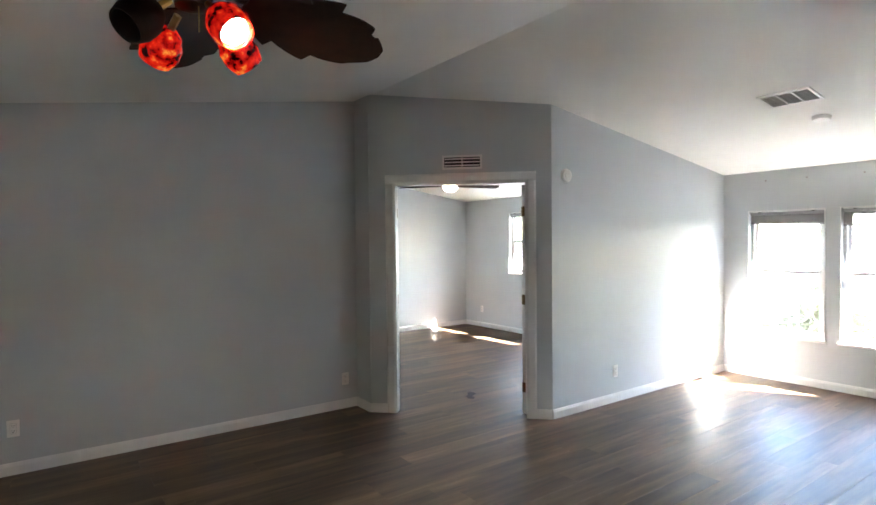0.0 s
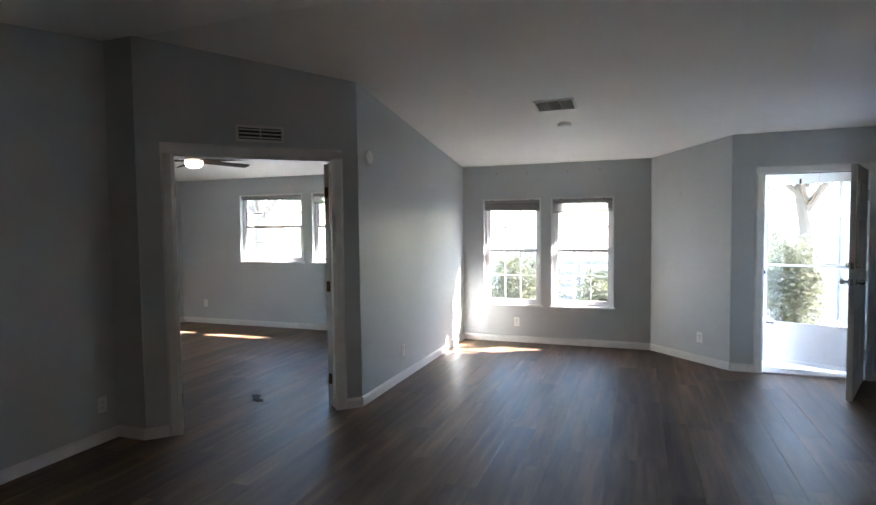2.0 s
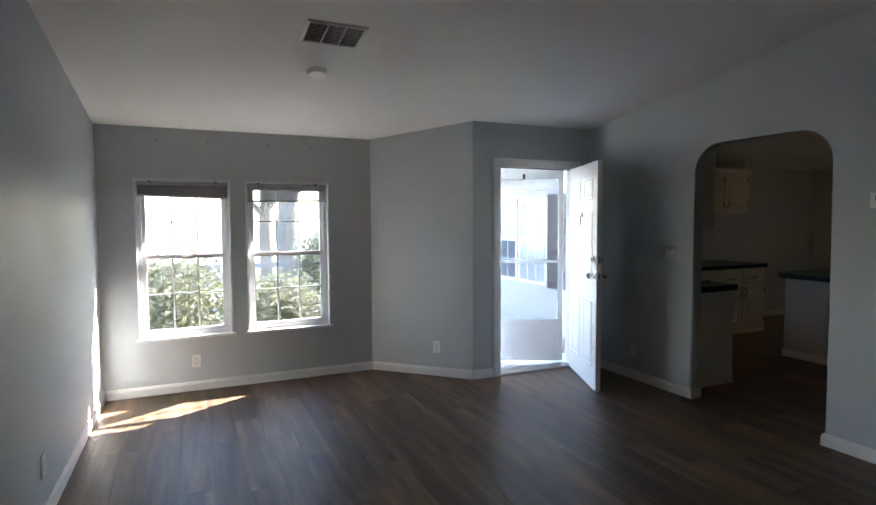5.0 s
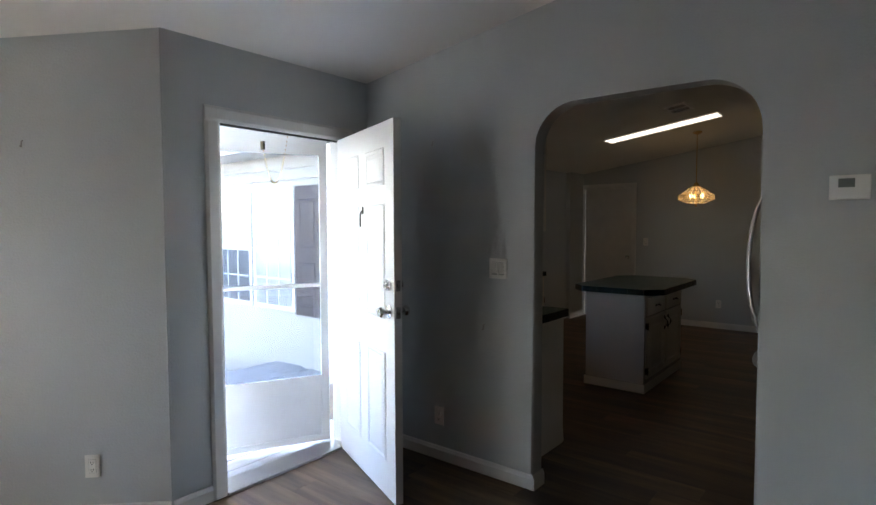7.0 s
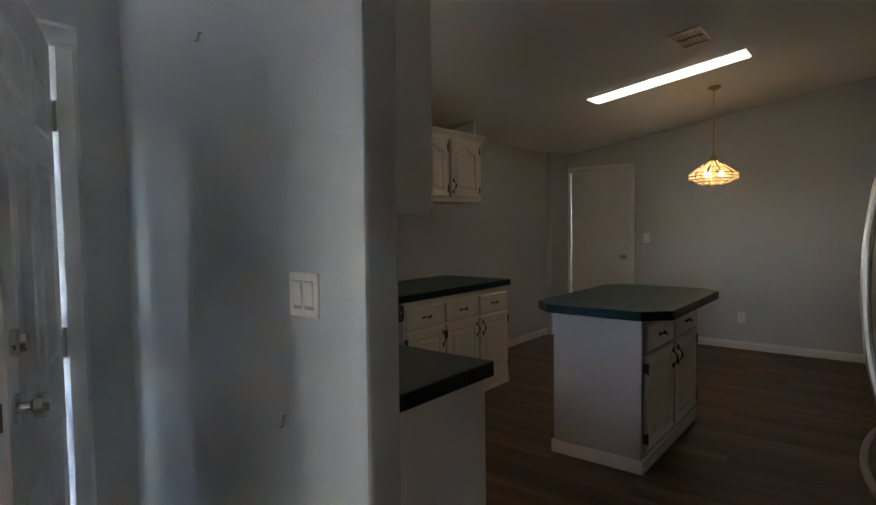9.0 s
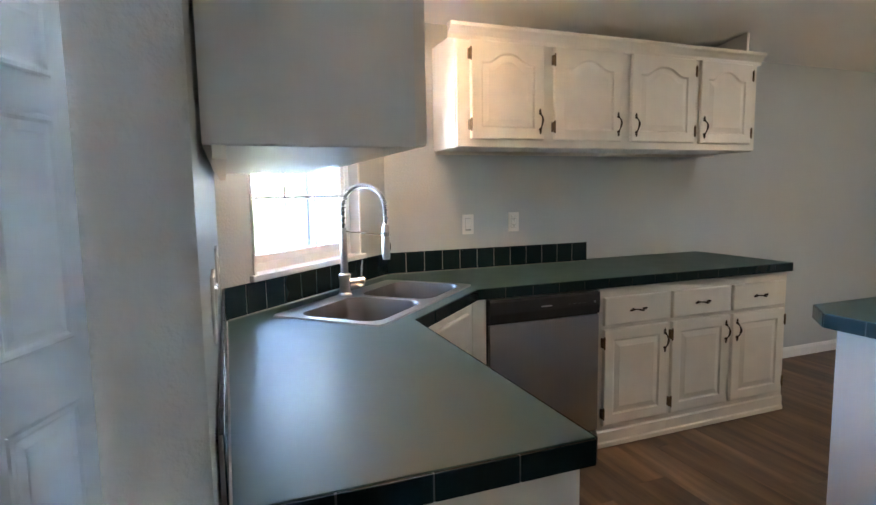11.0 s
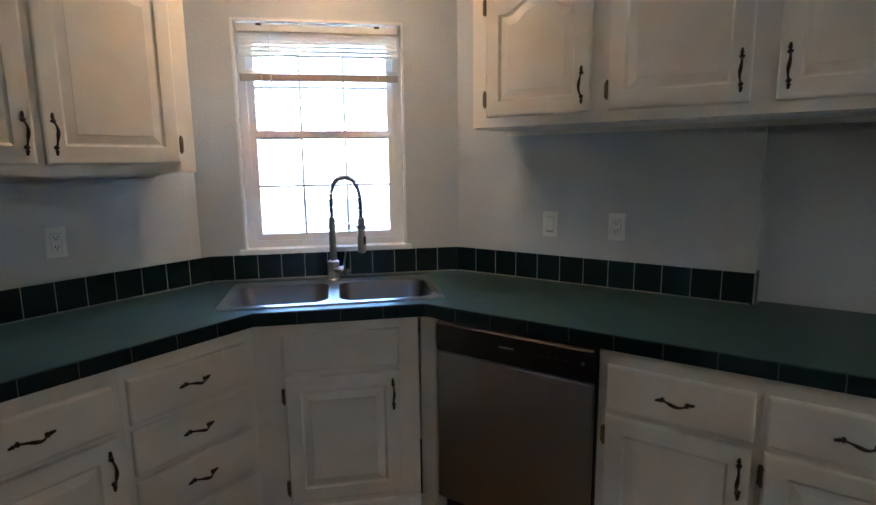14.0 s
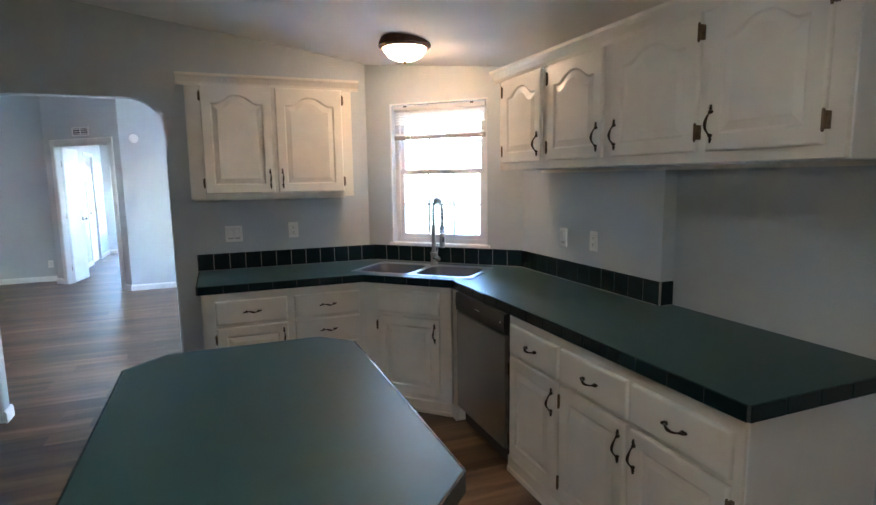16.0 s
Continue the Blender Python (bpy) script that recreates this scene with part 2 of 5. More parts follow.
def tube(bm, points, radius, segs=8):
    """A round bar along points; radius may be a list."""
    pts = [Vector(p) for p in points]
    loops, side = [], None
    for i, p in enumerate(pts):
        d = (pts[min(i + 1, len(pts) - 1)] - pts[max(i - 1, 0)]).normalized()
        if side is None:
            side = d.orthogonal().normalized()
        side = (side - d * side.dot(d)).normalized()
        up = d.cross(side)
        r = radius[i] if isinstance(radius, (list, tuple)) else radius
        loops.append([p + (side * math.cos(a) + up * math.sin(a)) * r for a in (2 * math.pi * k / segs for k in range(segs))])
    return rings(bm, loops)


# ---- plan ----
RIDGE_Y, RIDGE_Z, SLOPE = 2.65, 2.945, 0.145
SOUTH, NORTH, WEST, EAST = -1.55, 6.79, -7.37, 8.0
ARCH_L, ARCH_K = 2.12, 2.23


def ceil_z(y):
    return RIDGE_Z - SLOPE * abs(y - RIDGE_Y)


def wall(name, x, y, deg, length, thick, label, openings=(), arches=(), lift=0.03):
    """Seen from the room: x runs to the right, y into the wall. openings: (from, to, sill, head)."""
    m = pose(x, y, 0, 0, 0, deg)
    ya, xa = math.sin(radians(deg)), math.cos(radians(deg))
    cuts = {0.0, length}
    for s0, s1, *_ in openings:
        cuts |= {s0, s1}
    for s0, s1, head, r in arches:
        for k in range(9):
            a = math.pi / 2 * k / 8
            cuts |= {s0 + r - r * math.cos(a), s1 - r + r * math.cos(a)}
    if abs(ya) > 0.1 and 0 < (RIDGE_Y - y) / ya < length:
        cuts.add((RIDGE_Y - y) / ya)
    cuts = sorted(cuts)
    bm = bmesh.new()

    def top(s):
        return min(ceil_z(y + s * ya), ceil_z(y + s * ya + thick * xa)) + lift

    def column(s0, s1, lo0, lo1, hi0, hi1):
        prism(bm, [(s0, lo0), (s1, lo1), (s1, hi1), (s0, hi0)], "y", 0, thick)

    def head_of(s, arch):
        s0, s1, head, r = arch
        d = max(s0 + r - s, s - s1 + r, 0)
        return head - r + math.sqrt(max(r * r - d * d, 0))
    for s0, s1 in zip(cuts, cuts[1:]):
        if s1 - s0 < 1e-5:
            continue
        mid = (s0 + s1) / 2
        hole = [o for o in openings if o[0] < mid < o[1]]
        arch = [o for o in arches if o[0] < mid < o[1]]
        if hole:
            lo, hi = hole[0][2:]
            if lo > 0:
                column(s0, s1, 0, 0, lo, lo)
            column(s0, s1, hi, hi, top(s0), top(s1))
        elif arch:
            column(s0, s1, head_of(s0, arch[0]), head_of(s1, arch[0]), top(s0), top(s1))
        else:
            column(s0, s1, 0, 0, top(s0), top(s1))
    return setting(name, bm, PAINT, label, m)


def baseboard(x, y, deg, s0, s1, high=0.085, thick=0.013):
    bm = prism(bmesh.new(), [(0, 0), (-thick, 0), (-thick, high * 0.72), (-thick * 0.75, high * 0.8), (-thick * 0.45, high * 0.93), (0, high)], "x", s0, s1)
    return setting("baseboard", bm, TRIM, "white painted wooden baseboard along the wall", pose(x, y, 0, 0, 0, deg))


G = "pale grey painted textured drywall wall"
# living room
W1, W2, WZ = (-2.14, -1.385), (-1.235, -0.48), (0.50, 1.89)
wall("wall_window", -2.54, NORTH, 0, 2.50, 0.12, G + " with two windows", [(W1[0] + 2.54, W1[1] + 2.54, *WZ), (W2[0] + 2.54, W2[1] + 2.54, *WZ)])
wall("wall_angled", -0.04, 6.79, -45, 1.09, 0.12, G + " set at an angle")
wall("wall_front_door", 0.72, 6.02, 0, 1.40, 0.12, G + " with the front door opening", [(0.28, 1.19, 0, 2.065)])


def arch_wall():
    """One plate with a rounded arch, its edges bullnosed."""
    s0, s1, head, r = 1.42, 2.50, 2.128, 0.23
    arc = [(s0, 0.0)]
    for cx, a0 in ((s0 + r, 180), (s1 - r, 90)):
        arc += [(cx + r * math.cos(radians(a0 - 90 * k / 10)), head - r + r * math.sin(radians(a0 - 90 * k / 10))) for k in range(11)]
    arc.append((s1, 0.0))
    end = 6.14 - SOUTH
    outline = [(0, 0)] + arc + [(end, 0), (end, ceil_z(SOUTH) + 0.03), (6.14 - RIDGE_Y, RIDGE_Z + 0.03), (0, ceil_z(6.14) + 0.03)]
    bm = prism(bmesh.new(), outline, "y", 0, 0.11)
    keep = {(round(u, 5), round(v, 5)) for u, v in arc}
    edges = [e for e in bm.edges if abs(e.verts[0].co.y - e.verts[1].co.y) < 1e-6 and all((round(v.co.x, 5), round(v.co.z, 5)) in keep for v in e.verts)]
    bmesh.ops.bevel(bm, geom=edges, offset=0.018, segments=4, affect='EDGES', profile=0.5)
    return setting("wall_arch", bm, PAINT, G + " with a rounded arch to the kitchen", pose(ARCH_L, 6.14, 0, 0, 0, -90), True)


arch_wall()
wall("wall_side", -2.43, 3.80, 90, 2.99, 0.11, G + " beside the windows")
wall("wall_bedroom_door", -3.61, 2.62, 45, 1.67, 0.11, G + " with a double door opening", [(0.24, 1.46, 0, 2.12)])
wall("wall_jut", -3.87, 2.62, 0, 0.27, 0.11, G)
wall("wall_left", -3.87, SOUTH, 90, 2.62 - SOUTH, 0.11, G)
wall("wall_back", 2.12, SOUTH, 180, 6.1, 0.12, G)
# bedroom
BW1, BW2, BWZ = (-6.15, -5.01), (-4.82, -3.68), (1.03, 2.07)
wall("wall_bedroom_window", WEST - 0.12, NORTH, 0, 4.95, 0.12, G + " with two bedroom windows", [(b0 - WEST + 0.12, b1 - WEST + 0.12, *BWZ) for b0, b1 in (BW1, BW2)])
wall("wall_bedroom_west", WEST, 2.6, 90, NORTH - 2.6, 0.12, G + " of the bedroom", [(0.30, 1.15, 0.48, 1.92)])
wall("wall_bedroom_south", -3.85, 2.735, 180, 3.53, 0.1, G + " of the bedroom with a closet door", [(1.83, 2.60, 0, 2.07)])
# kitchen
wall("wall_sink", 2.17, 6.12, 45, 1.301, 0.12, G + " across the corner with the sink window", [(0.263, 1.025, 1.065, 2.12)])
wall("wall_kitchen_north", 3.09, 7.04, 0, 1.33, 0.2, G)
# Added filler behind the wall joint; keeps daylight from leaking through.
setting("wall_corner_plug", prism(bmesh.new(), [(3.088, 7.043), (3.11, 7.046), (3.11, 7.23), (3.0, 7.2), (2.99, 7.118)], "z", 0, ceil_z(7.1) + 0.02), PAINT, "unseen filler behind the kitchen wall corner that stops a light leak")
wall("wall_kitchen_recess", 4.42, 7.12, 0, EAST - 4.42, 0.12, G)
wall("wall_east", EAST, 7.24, -90, 4.5, 0.12, G + " of the dining end", [(0.2, 1.0, 0, 2.07)])
wall("wall_kitchen_south", EAST, 2.9, 180, EAST - ARCH_K, 0.12, G)
wall("wall_chase", 7.52, 7.05, 0, 0.48, 0.07, G)

bm = bmesh.new()
for y0, y1 in ((SOUTH - 0.5, RIDGE_Y), (RIDGE_Y, NORTH + 0.66)):
    prism(bm, [(y0, ceil_z(y0)), (y1, ceil_z(y1)), (y1, ceil_z(y1) + 0.14), (y0, ceil_z(y0) + 0.14)], "x", WEST - 0.4, EAST + 0.3)
setting("ceiling", bm, CEIL, "white textured ceiling sloping down from a ridge")

bm = boxed(-3.98, SOUTH - 0.12, -0.2, 2.23, 6.14, -0.006)
box(bm, WEST - 0.12, 2.62, -0.2, -3.98, 6.14, -0.006)
box(bm, 2.23, 2.78, -0.2, EAST + 0.12, 6.14, -0.006)
box(bm, WEST - 0.12, 6.14, -0.2, 0.6, NORTH + 0.12, -0.006)
box(bm, 2.3, 6.14, -0.2, EAST + 0.12, 7.24, -0.006)
setting("floor", bm, PLANK, "dark brown vinyl plank floor with a soft sheen")


# ---- windows and blinds ----
def window(name, m, s0, s1, z0, z1, deep, label, cols=3, rows=2, sill=0.03, clear=None):
    """In wall coordinates: opening from s0 to s1, deep: how far the sashes lie in the wall."""
    w = thing(name, m, label, "window", "", "structure")
    f, half = 0.035, (z0 + z1) / 2 + 0.02
    bm = bmesh.new()
    for a, b, c, d in ((s0, z0, s0 + f, z1), (s1 - f, z0, s1, z1), (s0 + f, z1 - f, s1 - f, z1), (s0 + f, z0, s1 - f, z0 + f)):
        box(bm, a, deep, b, c, deep + 0.06, d)
    part("window_frame", bm, VINYL, w)
    part("window_sill", boxed(s0 - sill, -0.022, z0 - 0.022, s1 + sill, deep, z0 + 0.003, bevel=0.004), TRIM, w)
    bm = bmesh.new()
    t = 0.011
    for a, b, c, d in ((s0 - t, z0, s0, z1 + t), (s1, z0, s1 + t, z1 + t), (s0, z1, s1, z1 + t)):
        box(bm, a, -0.006, b, c, 0.0, d)
    part("window_trim", bm, TRIM, w)
    for n, (lo, hi, y) in enumerate(((half - 0.02, z1 - f, deep + 0.034), (z0 + f, half + 0.02, deep + 0.008))):
        a, b, e = s0 + f, s1 - f, 0.032
        sash = bmesh.new()
        for x0, q0, x1, q1 in ((a, lo, a + e, hi), (b - e, lo, b, hi), (a + e, lo, b - e, lo + e), (a + e, hi - e, b - e, hi)):
            box(sash, x0, y, q0, x1, y + 0.024, q1)
        leaf = part("upper_sash" if n == 0 else "lower_sash", sash, VINYL, w)
        x0, x1, q0, q1 = a + e, b - e, lo + e, hi - e
        for k in range(1, cols):
            x = x0 + (x1 - x0) * k / cols
            part("muntin", boxed(x - 0.0055, y + 0.001, q0, x + 0.0055, y + 0.008, q1), VINYL, leaf)
        for k in range(1, rows):
            q = q0 + (q1 - q0) * k / rows
            part("muntin", boxed(x0, y + 0.0015, q - 0.0055, x1, y + 0.0075, q + 0.0055), VINYL, leaf)
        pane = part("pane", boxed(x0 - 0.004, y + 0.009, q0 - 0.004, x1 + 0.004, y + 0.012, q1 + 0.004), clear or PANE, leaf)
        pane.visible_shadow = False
    part("sash_lock", boxed((s0 + s1) / 2 - 0.03, deep - 0.004, half + 0.004, (s0 + s1) / 2 + 0.03, deep + 0.012, half + 0.02, bevel=0.003), VINYL, w)
    return w


TAN = material("beige_rail", (0.40, 0.34, 0.29), 0.5, vary=0.1)


def blind(m, s0, s1, top, drop, y, label, tilt=0.0, loose=0, mat=None):
    """A raised slatted blind: head rail, slats lying on each other, bottom rail, cords and wand."""
    mat = mat or BLIND
    b = thing("window_blind", m, label, "blind", "window blinds")
    part("head_rail", boxed(s0, y - 0.018, top - 0.03, s1, y + 0.014, top, bevel=0.003), mat, b)
    n = max(6, int((drop - 0.05) / (0.0185 if loose else 0.0055)))
    slat = bmesh.new()
    prism(slat, [(-0.0125, -0.0012), (0.0, 0.0014), (0.0125, -0.0012), (0.0125, -0.0004), (0.0, 0.0022), (-0.0125, -0.0004)], "x", s0 + 0.004, s1 - 0.004)
    first = None
    for k in range(n):
        z = top - 0.034 - (drop - 0.055) * k / n
        if loose and k >= n - 4:
            z = top - drop + 0.030 + 0.005 * (n - k)
        lean = tilt * k / n
        if first is None:
            first = part("slat", slat, mat, b)
            ob = first
        else:
            ob = new("slat", first.data)
            ob.parent = b
        ob.matrix_local = Matrix.Translation((0, y, z)) @ Matrix.Rotation(lean, 4, 'Y') @ Matrix.Rotation(radians((48 if k < n - 4 else 6) if loose else 8), 4, 'X')
    r = part("bottom_rail", boxed(s0 + 0.002, -0.011, -0.010, s1 - 0.002, 0.011, 0.022 if loose else 0.010, bevel=0.003), TAN if loose else mat, b)
    r.matrix_local = Matrix.Translation((0, y, top - drop + 0.012)) @ Matrix.Rotation(tilt, 4, 'Y')
    for s in (s0 + 0.10, s1 - 0.10):
        part("ladder_cord", tube(bmesh.new(), [(s, y - 0.014, top - 0.03), (s, y - 0.014, top - drop)], 0.0014, 5), mat, b)
        part("bracket", boxed(s - 0.012, y - 0.022, top - 0.006, s + 0.012, y + 0.016, top + 0.004, bevel=0.001), BRONZE, b)
    part("tilt_wand", tube(bmesh.new(), [(s0 + 0.14, y - 0.022, top - 0.03), (s0 + 0.145, y - 0.024, top - drop - 0.12)], 0.003, 6), mat, b)
    return b


NW = pose(0, NORTH, 0)
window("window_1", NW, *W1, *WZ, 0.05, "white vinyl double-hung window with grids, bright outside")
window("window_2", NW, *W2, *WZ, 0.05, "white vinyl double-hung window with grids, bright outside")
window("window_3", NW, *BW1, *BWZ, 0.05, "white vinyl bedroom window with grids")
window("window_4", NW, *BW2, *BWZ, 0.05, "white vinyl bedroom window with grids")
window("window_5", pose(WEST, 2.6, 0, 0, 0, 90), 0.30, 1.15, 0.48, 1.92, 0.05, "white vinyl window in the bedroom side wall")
KW = pose(ARCH_K, 6.18, 0, 0, 0, 45)
KS0, KS1, KZ0, KZ1 = 0.178, 0.94, 1.065, 2.115
window("window_6", KW, KS0, KS1, KZ0, KZ1, 0.055, "white kitchen window with grids above the sink", sill=0.032, clear=KITCHENPANE)
blind(NW, W1[0] + 0.01, W1[1] - 0.01, WZ[1] - 0.01, 0.19, 0.03, "grey-white slatted blind greyed for backlight, drawn up, hanging slightly askew", radians(1.6), mat=BACKLITBLIND)
blind(NW, W2[0] + 0.01, W2[1] - 0.01, WZ[1] - 0.01, 0.165, 0.03, "grey-white slatted blind greyed for backlight, drawn up to the top", radians(-0.5), mat=BACKLITBLIND)
blind(NW, BW1[0] + 0.01, BW1[1] - 0.01, BWZ[1] - 0.01, 0.17, 0.03, "grey-white slatted bedroom blind greyed for backlight, drawn up, hanging askew", radians(1.0), mat=BACKLITBLIND)
blind(NW, BW2[0] + 0.01, BW2[1] - 0.01, BWZ[1] - 0.01, 0.15, 0.03, "grey-white slatted bedroom blind greyed for backlight, drawn up", mat=BACKLITBLIND)
blind(KW, KS0 + 0.012, KS1 - 0.012, KZ1 - 0.012, 0.25, 0.03, "cream slatted blind drawn halfway up over the sink window", 0, 1)


# ---- trim, baseboards ----
def casing(name, m, s0, s1, head, width, y, label, thick=0.016):
    """Flat door casing round an opening; y: face of the wall it lies on, towards -y."""
    c = thing(name, m, label, "door casing", "", "structure")
    prof = [(0, 0), (0, -thick * 0.6), (width * 0.2, -thick), (width * 0.8, -thick), (width, -thick * 0.4), (width, 0)]
    for side, x in ((-1, s0), (1, s1)):
        part("jamb_casing", prism(bmesh.new(), [(x + side * u, y + v) for u, v in prof], "z", 0, head), TRIM, c)
    part("head_casing", prism(bmesh.new(), [(y + v, head + u) for u, v in prof], "x", s0 - width, s1 + width), TRIM, c)
    return c


def lining(m, s0, s1, head, deep, parent):
    t = 0.018
    part("jamb", boxed(s0, -0.002, 0, s0 + t, deep + 0.002, head), TRIM, parent)
    part("jamb", boxed(s1 - t, -0.002, 0, s1, deep + 0.002, head), TRIM, parent)
    part("head_jamb", boxed(s0 + t, -0.002, head - t, s1 - t, deep + 0.002, head), TRIM, parent)


BD = pose(-3.61, 2.62, 0, 0, 0, 45)
FD = pose(0.72, 6.02, 0)
ED = pose(EAST, 7.24, 0, 0, 0, -90)
CD = pose(-3.85, 2.735, 0, 0, 0, 180)
c = casing("door_casing_1", BD, 0.25, 1.45, 2.115, 0.085, 0, "white painted casing of the double bedroom doorway")
lining(BD, 0.24, 1.46, 2.12, 0.11, c)
c = casing("door_casing_2", FD, 0.303, 1.167, 2.038, 0.085, 0, "white painted casing round the front door")
lining(FD, 0.28, 1.19, 2.065, 0.12, c)
part("threshold", boxed(0.30, -0.03, 0, 1.17, 0.15, 0.018, bevel=0.005), STEEL, c, "worn aluminium threshold")
part("weatherstrip", boxed(0.298, 0.05, 2.035, 1.172, 0.062, 2.047), RUBBER, c)
c = casing("door_casing_3", ED, 0.20, 1.0, 2.07, 0.06, 0, "white painted casing of the dining-end door")
lining(ED, 0.2, 1.0, 2.07, 0.12, c)
c = casing("door_casing_4", CD, 1.83, 2.60, 2.07, 0.06, 0, "white painted casing of the closet door")
lining(CD, 1.83, 2.60, 2.07, 0.1, c)

for a in ((-2.54, NORTH, 0, 0.11, 2.50), (-0.04, 6.79, -45, 0.01, 1.08), (0.72, 6.02, 0, 0.01, 0.218), (0.72, 6.02, 0, 1.252, 1.40),
          (ARCH_L, 6.14, -90, 0.12, 1.42), (ARCH_L, 6.14, -90, 2.50, 7.69), (-2.43, 3.80, 90, 0.0, 2.99), (-3.61, 2.62, 45, -0.006, 0.165),
          (-3.61, 2.62, 45, 1.535, 1.665), (-3.87, 2.62, 0, 0.013, 0.265), (-3.87, SOUTH, 90, 0, 4.17), (2.12, SOUTH, 180, 0, 5.99),
          (WEST, NORTH, 0, 0, 4.83), (WEST, 2.74, 90, 0, 4.05), (EAST, 7.24, -90, 1.06, 4.3), (5.47, 7.12, 0, 0, 2.05), (7.52, 7.05, 0, 0, 0.48),
          (-3.98, 2.735, 180, 0, 1.64), (-3.98, 2.735, 180, 2.53, 3.38)):
    baseboard(*a)
# the arch's sides
baseboard(ARCH_L - 0.013, 4.72, 0, 0, 0.124)
baseboard(ARCH_K, 3.64, 180, -0.013, 0.124)


# ---- doors ----
def loop_of(x0, z0, x1, z1, arch, inset, n=18):
    """Outline of a panel with a cathedral top, from its lower left corner round."""
    x0, x1, z0, z1 = x0 + inset, x1 - inset, z0 + inset, z1 - inset
    pts = [(x0, z0), (x1, z0)]
    for k in range(n + 1):
        u = k / n
        v = abs(2 * u - 1)
        rise = arch * (0.5 + 0.5 * math.cos(math.pi * min(v / 0.80, 1) ** 1.35))
        pts.append((x1 + (x0 - x1) * u, z1 - arch + rise))
    return pts


def panel_front(bm, x0, z0, x1, z1, thick, arch=0.0, rail=0.055, plain=False, y=0.0):
    """A raised-panel front standing on the plane y, towards -y."""
    n = 18 if arch else 2

    def ring(inset, back, top=0.0):
        return [(u, y - thick + back, v) for u, v in loop_of(x0, z0, x1, z1, top, inset, n)]
    loops = [[(u, y, v) for u, v in loop_of(x0, z0, x1, z1, 0, 0, n)], ring(0, 0.006), ring(0.0025, 0.002), ring(0.008, 0.0)]
    if not plain:
        px0, pz0, px1, pz1 = x0 + rail, z0 + rail, x1 - rail, z1 - rail
        for inset, back in ((0, 0), (0.003, 0.004), (0.008, 0.0075), (0.012, 0.0075), (0.036, 0.002), (0.040, 0.0005)):
            loops.append([(u, y - thick + back, v) for u, v in loop_of(px0, pz0, px1, pz1, arch, inset, n)])
    return rings(bm, loops)


def pull(name, parent, x, z, y, length=0.135, flat=False, label="dark bronze ornate pull"):
    """An ornate bail pull with beads and finials: upright on doors, lying and wavy on drawers."""
    pts, rad = [], []
    for k in range(49):
        u = k / 48 * 2 - 1
        a = abs(u)
        out = 0.026 * math.cos(math.pi / 2 * min(a / 0.60, 1)) ** 0.7
        wave = 0.004 * math.sin(u * 4.4) if flat else 0.0015 * math.sin(u * 6)
        pts.append((wave, -0.006 - out, u * length / 2))
        bead = 0.0062 * math.exp(-((a - 0.62) / 0.05) ** 2) + 0.0044 * math.exp(-((a - 0.80) / 0.04) ** 2) + 0.0026 * math.exp(-((a - 0.93) / 0.035) ** 2)
        rad.append(0.0033 + bead + 0.0026 * math.exp(-(u / 0.28) ** 2) - 0.0018 * max(0.0, (a - 0.9) / 0.1))
    bm = tube(bmesh.new(), pts, rad, 7)
    for s in (-1, 1):
        lathe(bm, [(0.006, 0.0), (0.0075, -0.003), (0.004, -0.007)], 8, (0, 0, s * length * 0.31), "y")
    ob = part(name, bm, BRONZE, parent, label, smooth=True)
    ob.matrix_local = Matrix.Translation((x, y, z)) @ (Matrix.Rotation(radians(90), 4, 'Y') if flat else Matrix.Identity(4))
    return ob


def hinge(parent, x, z, y, side):
    bm = boxed(x, y - 0.022, z - 0.026, x + side * 0.012, y - 0.001, z + 0.026, bevel=0.0015)
    lathe(bm, [(0.003, -0.034), (0.005, -0.028), (0.005, 0.028), (0.003, 0.034)], 8, (x + side * 0.002, y - 0.023, z))
    part("hinge", bm, HINGE, parent, "aged brass hinge", smooth=True)


def knob(parent, x, z, y, out, name="door_knob"):
    s = -1 if out > 0 else 1
    bm = lathe(bmesh.new(), [(0.033, 0), (0.033, s * 0.006), (0.014, s * 0.010), (0.013, s * 0.028), (0.026, s * 0.036), (0.029, s * 0.052), (0.022, s * 0.064), (0.002, s * 0.066)], 18, (x, y, z), "y")
    return part(name, bm, CHROME, parent, "worn satin nickel knob", smooth=True)


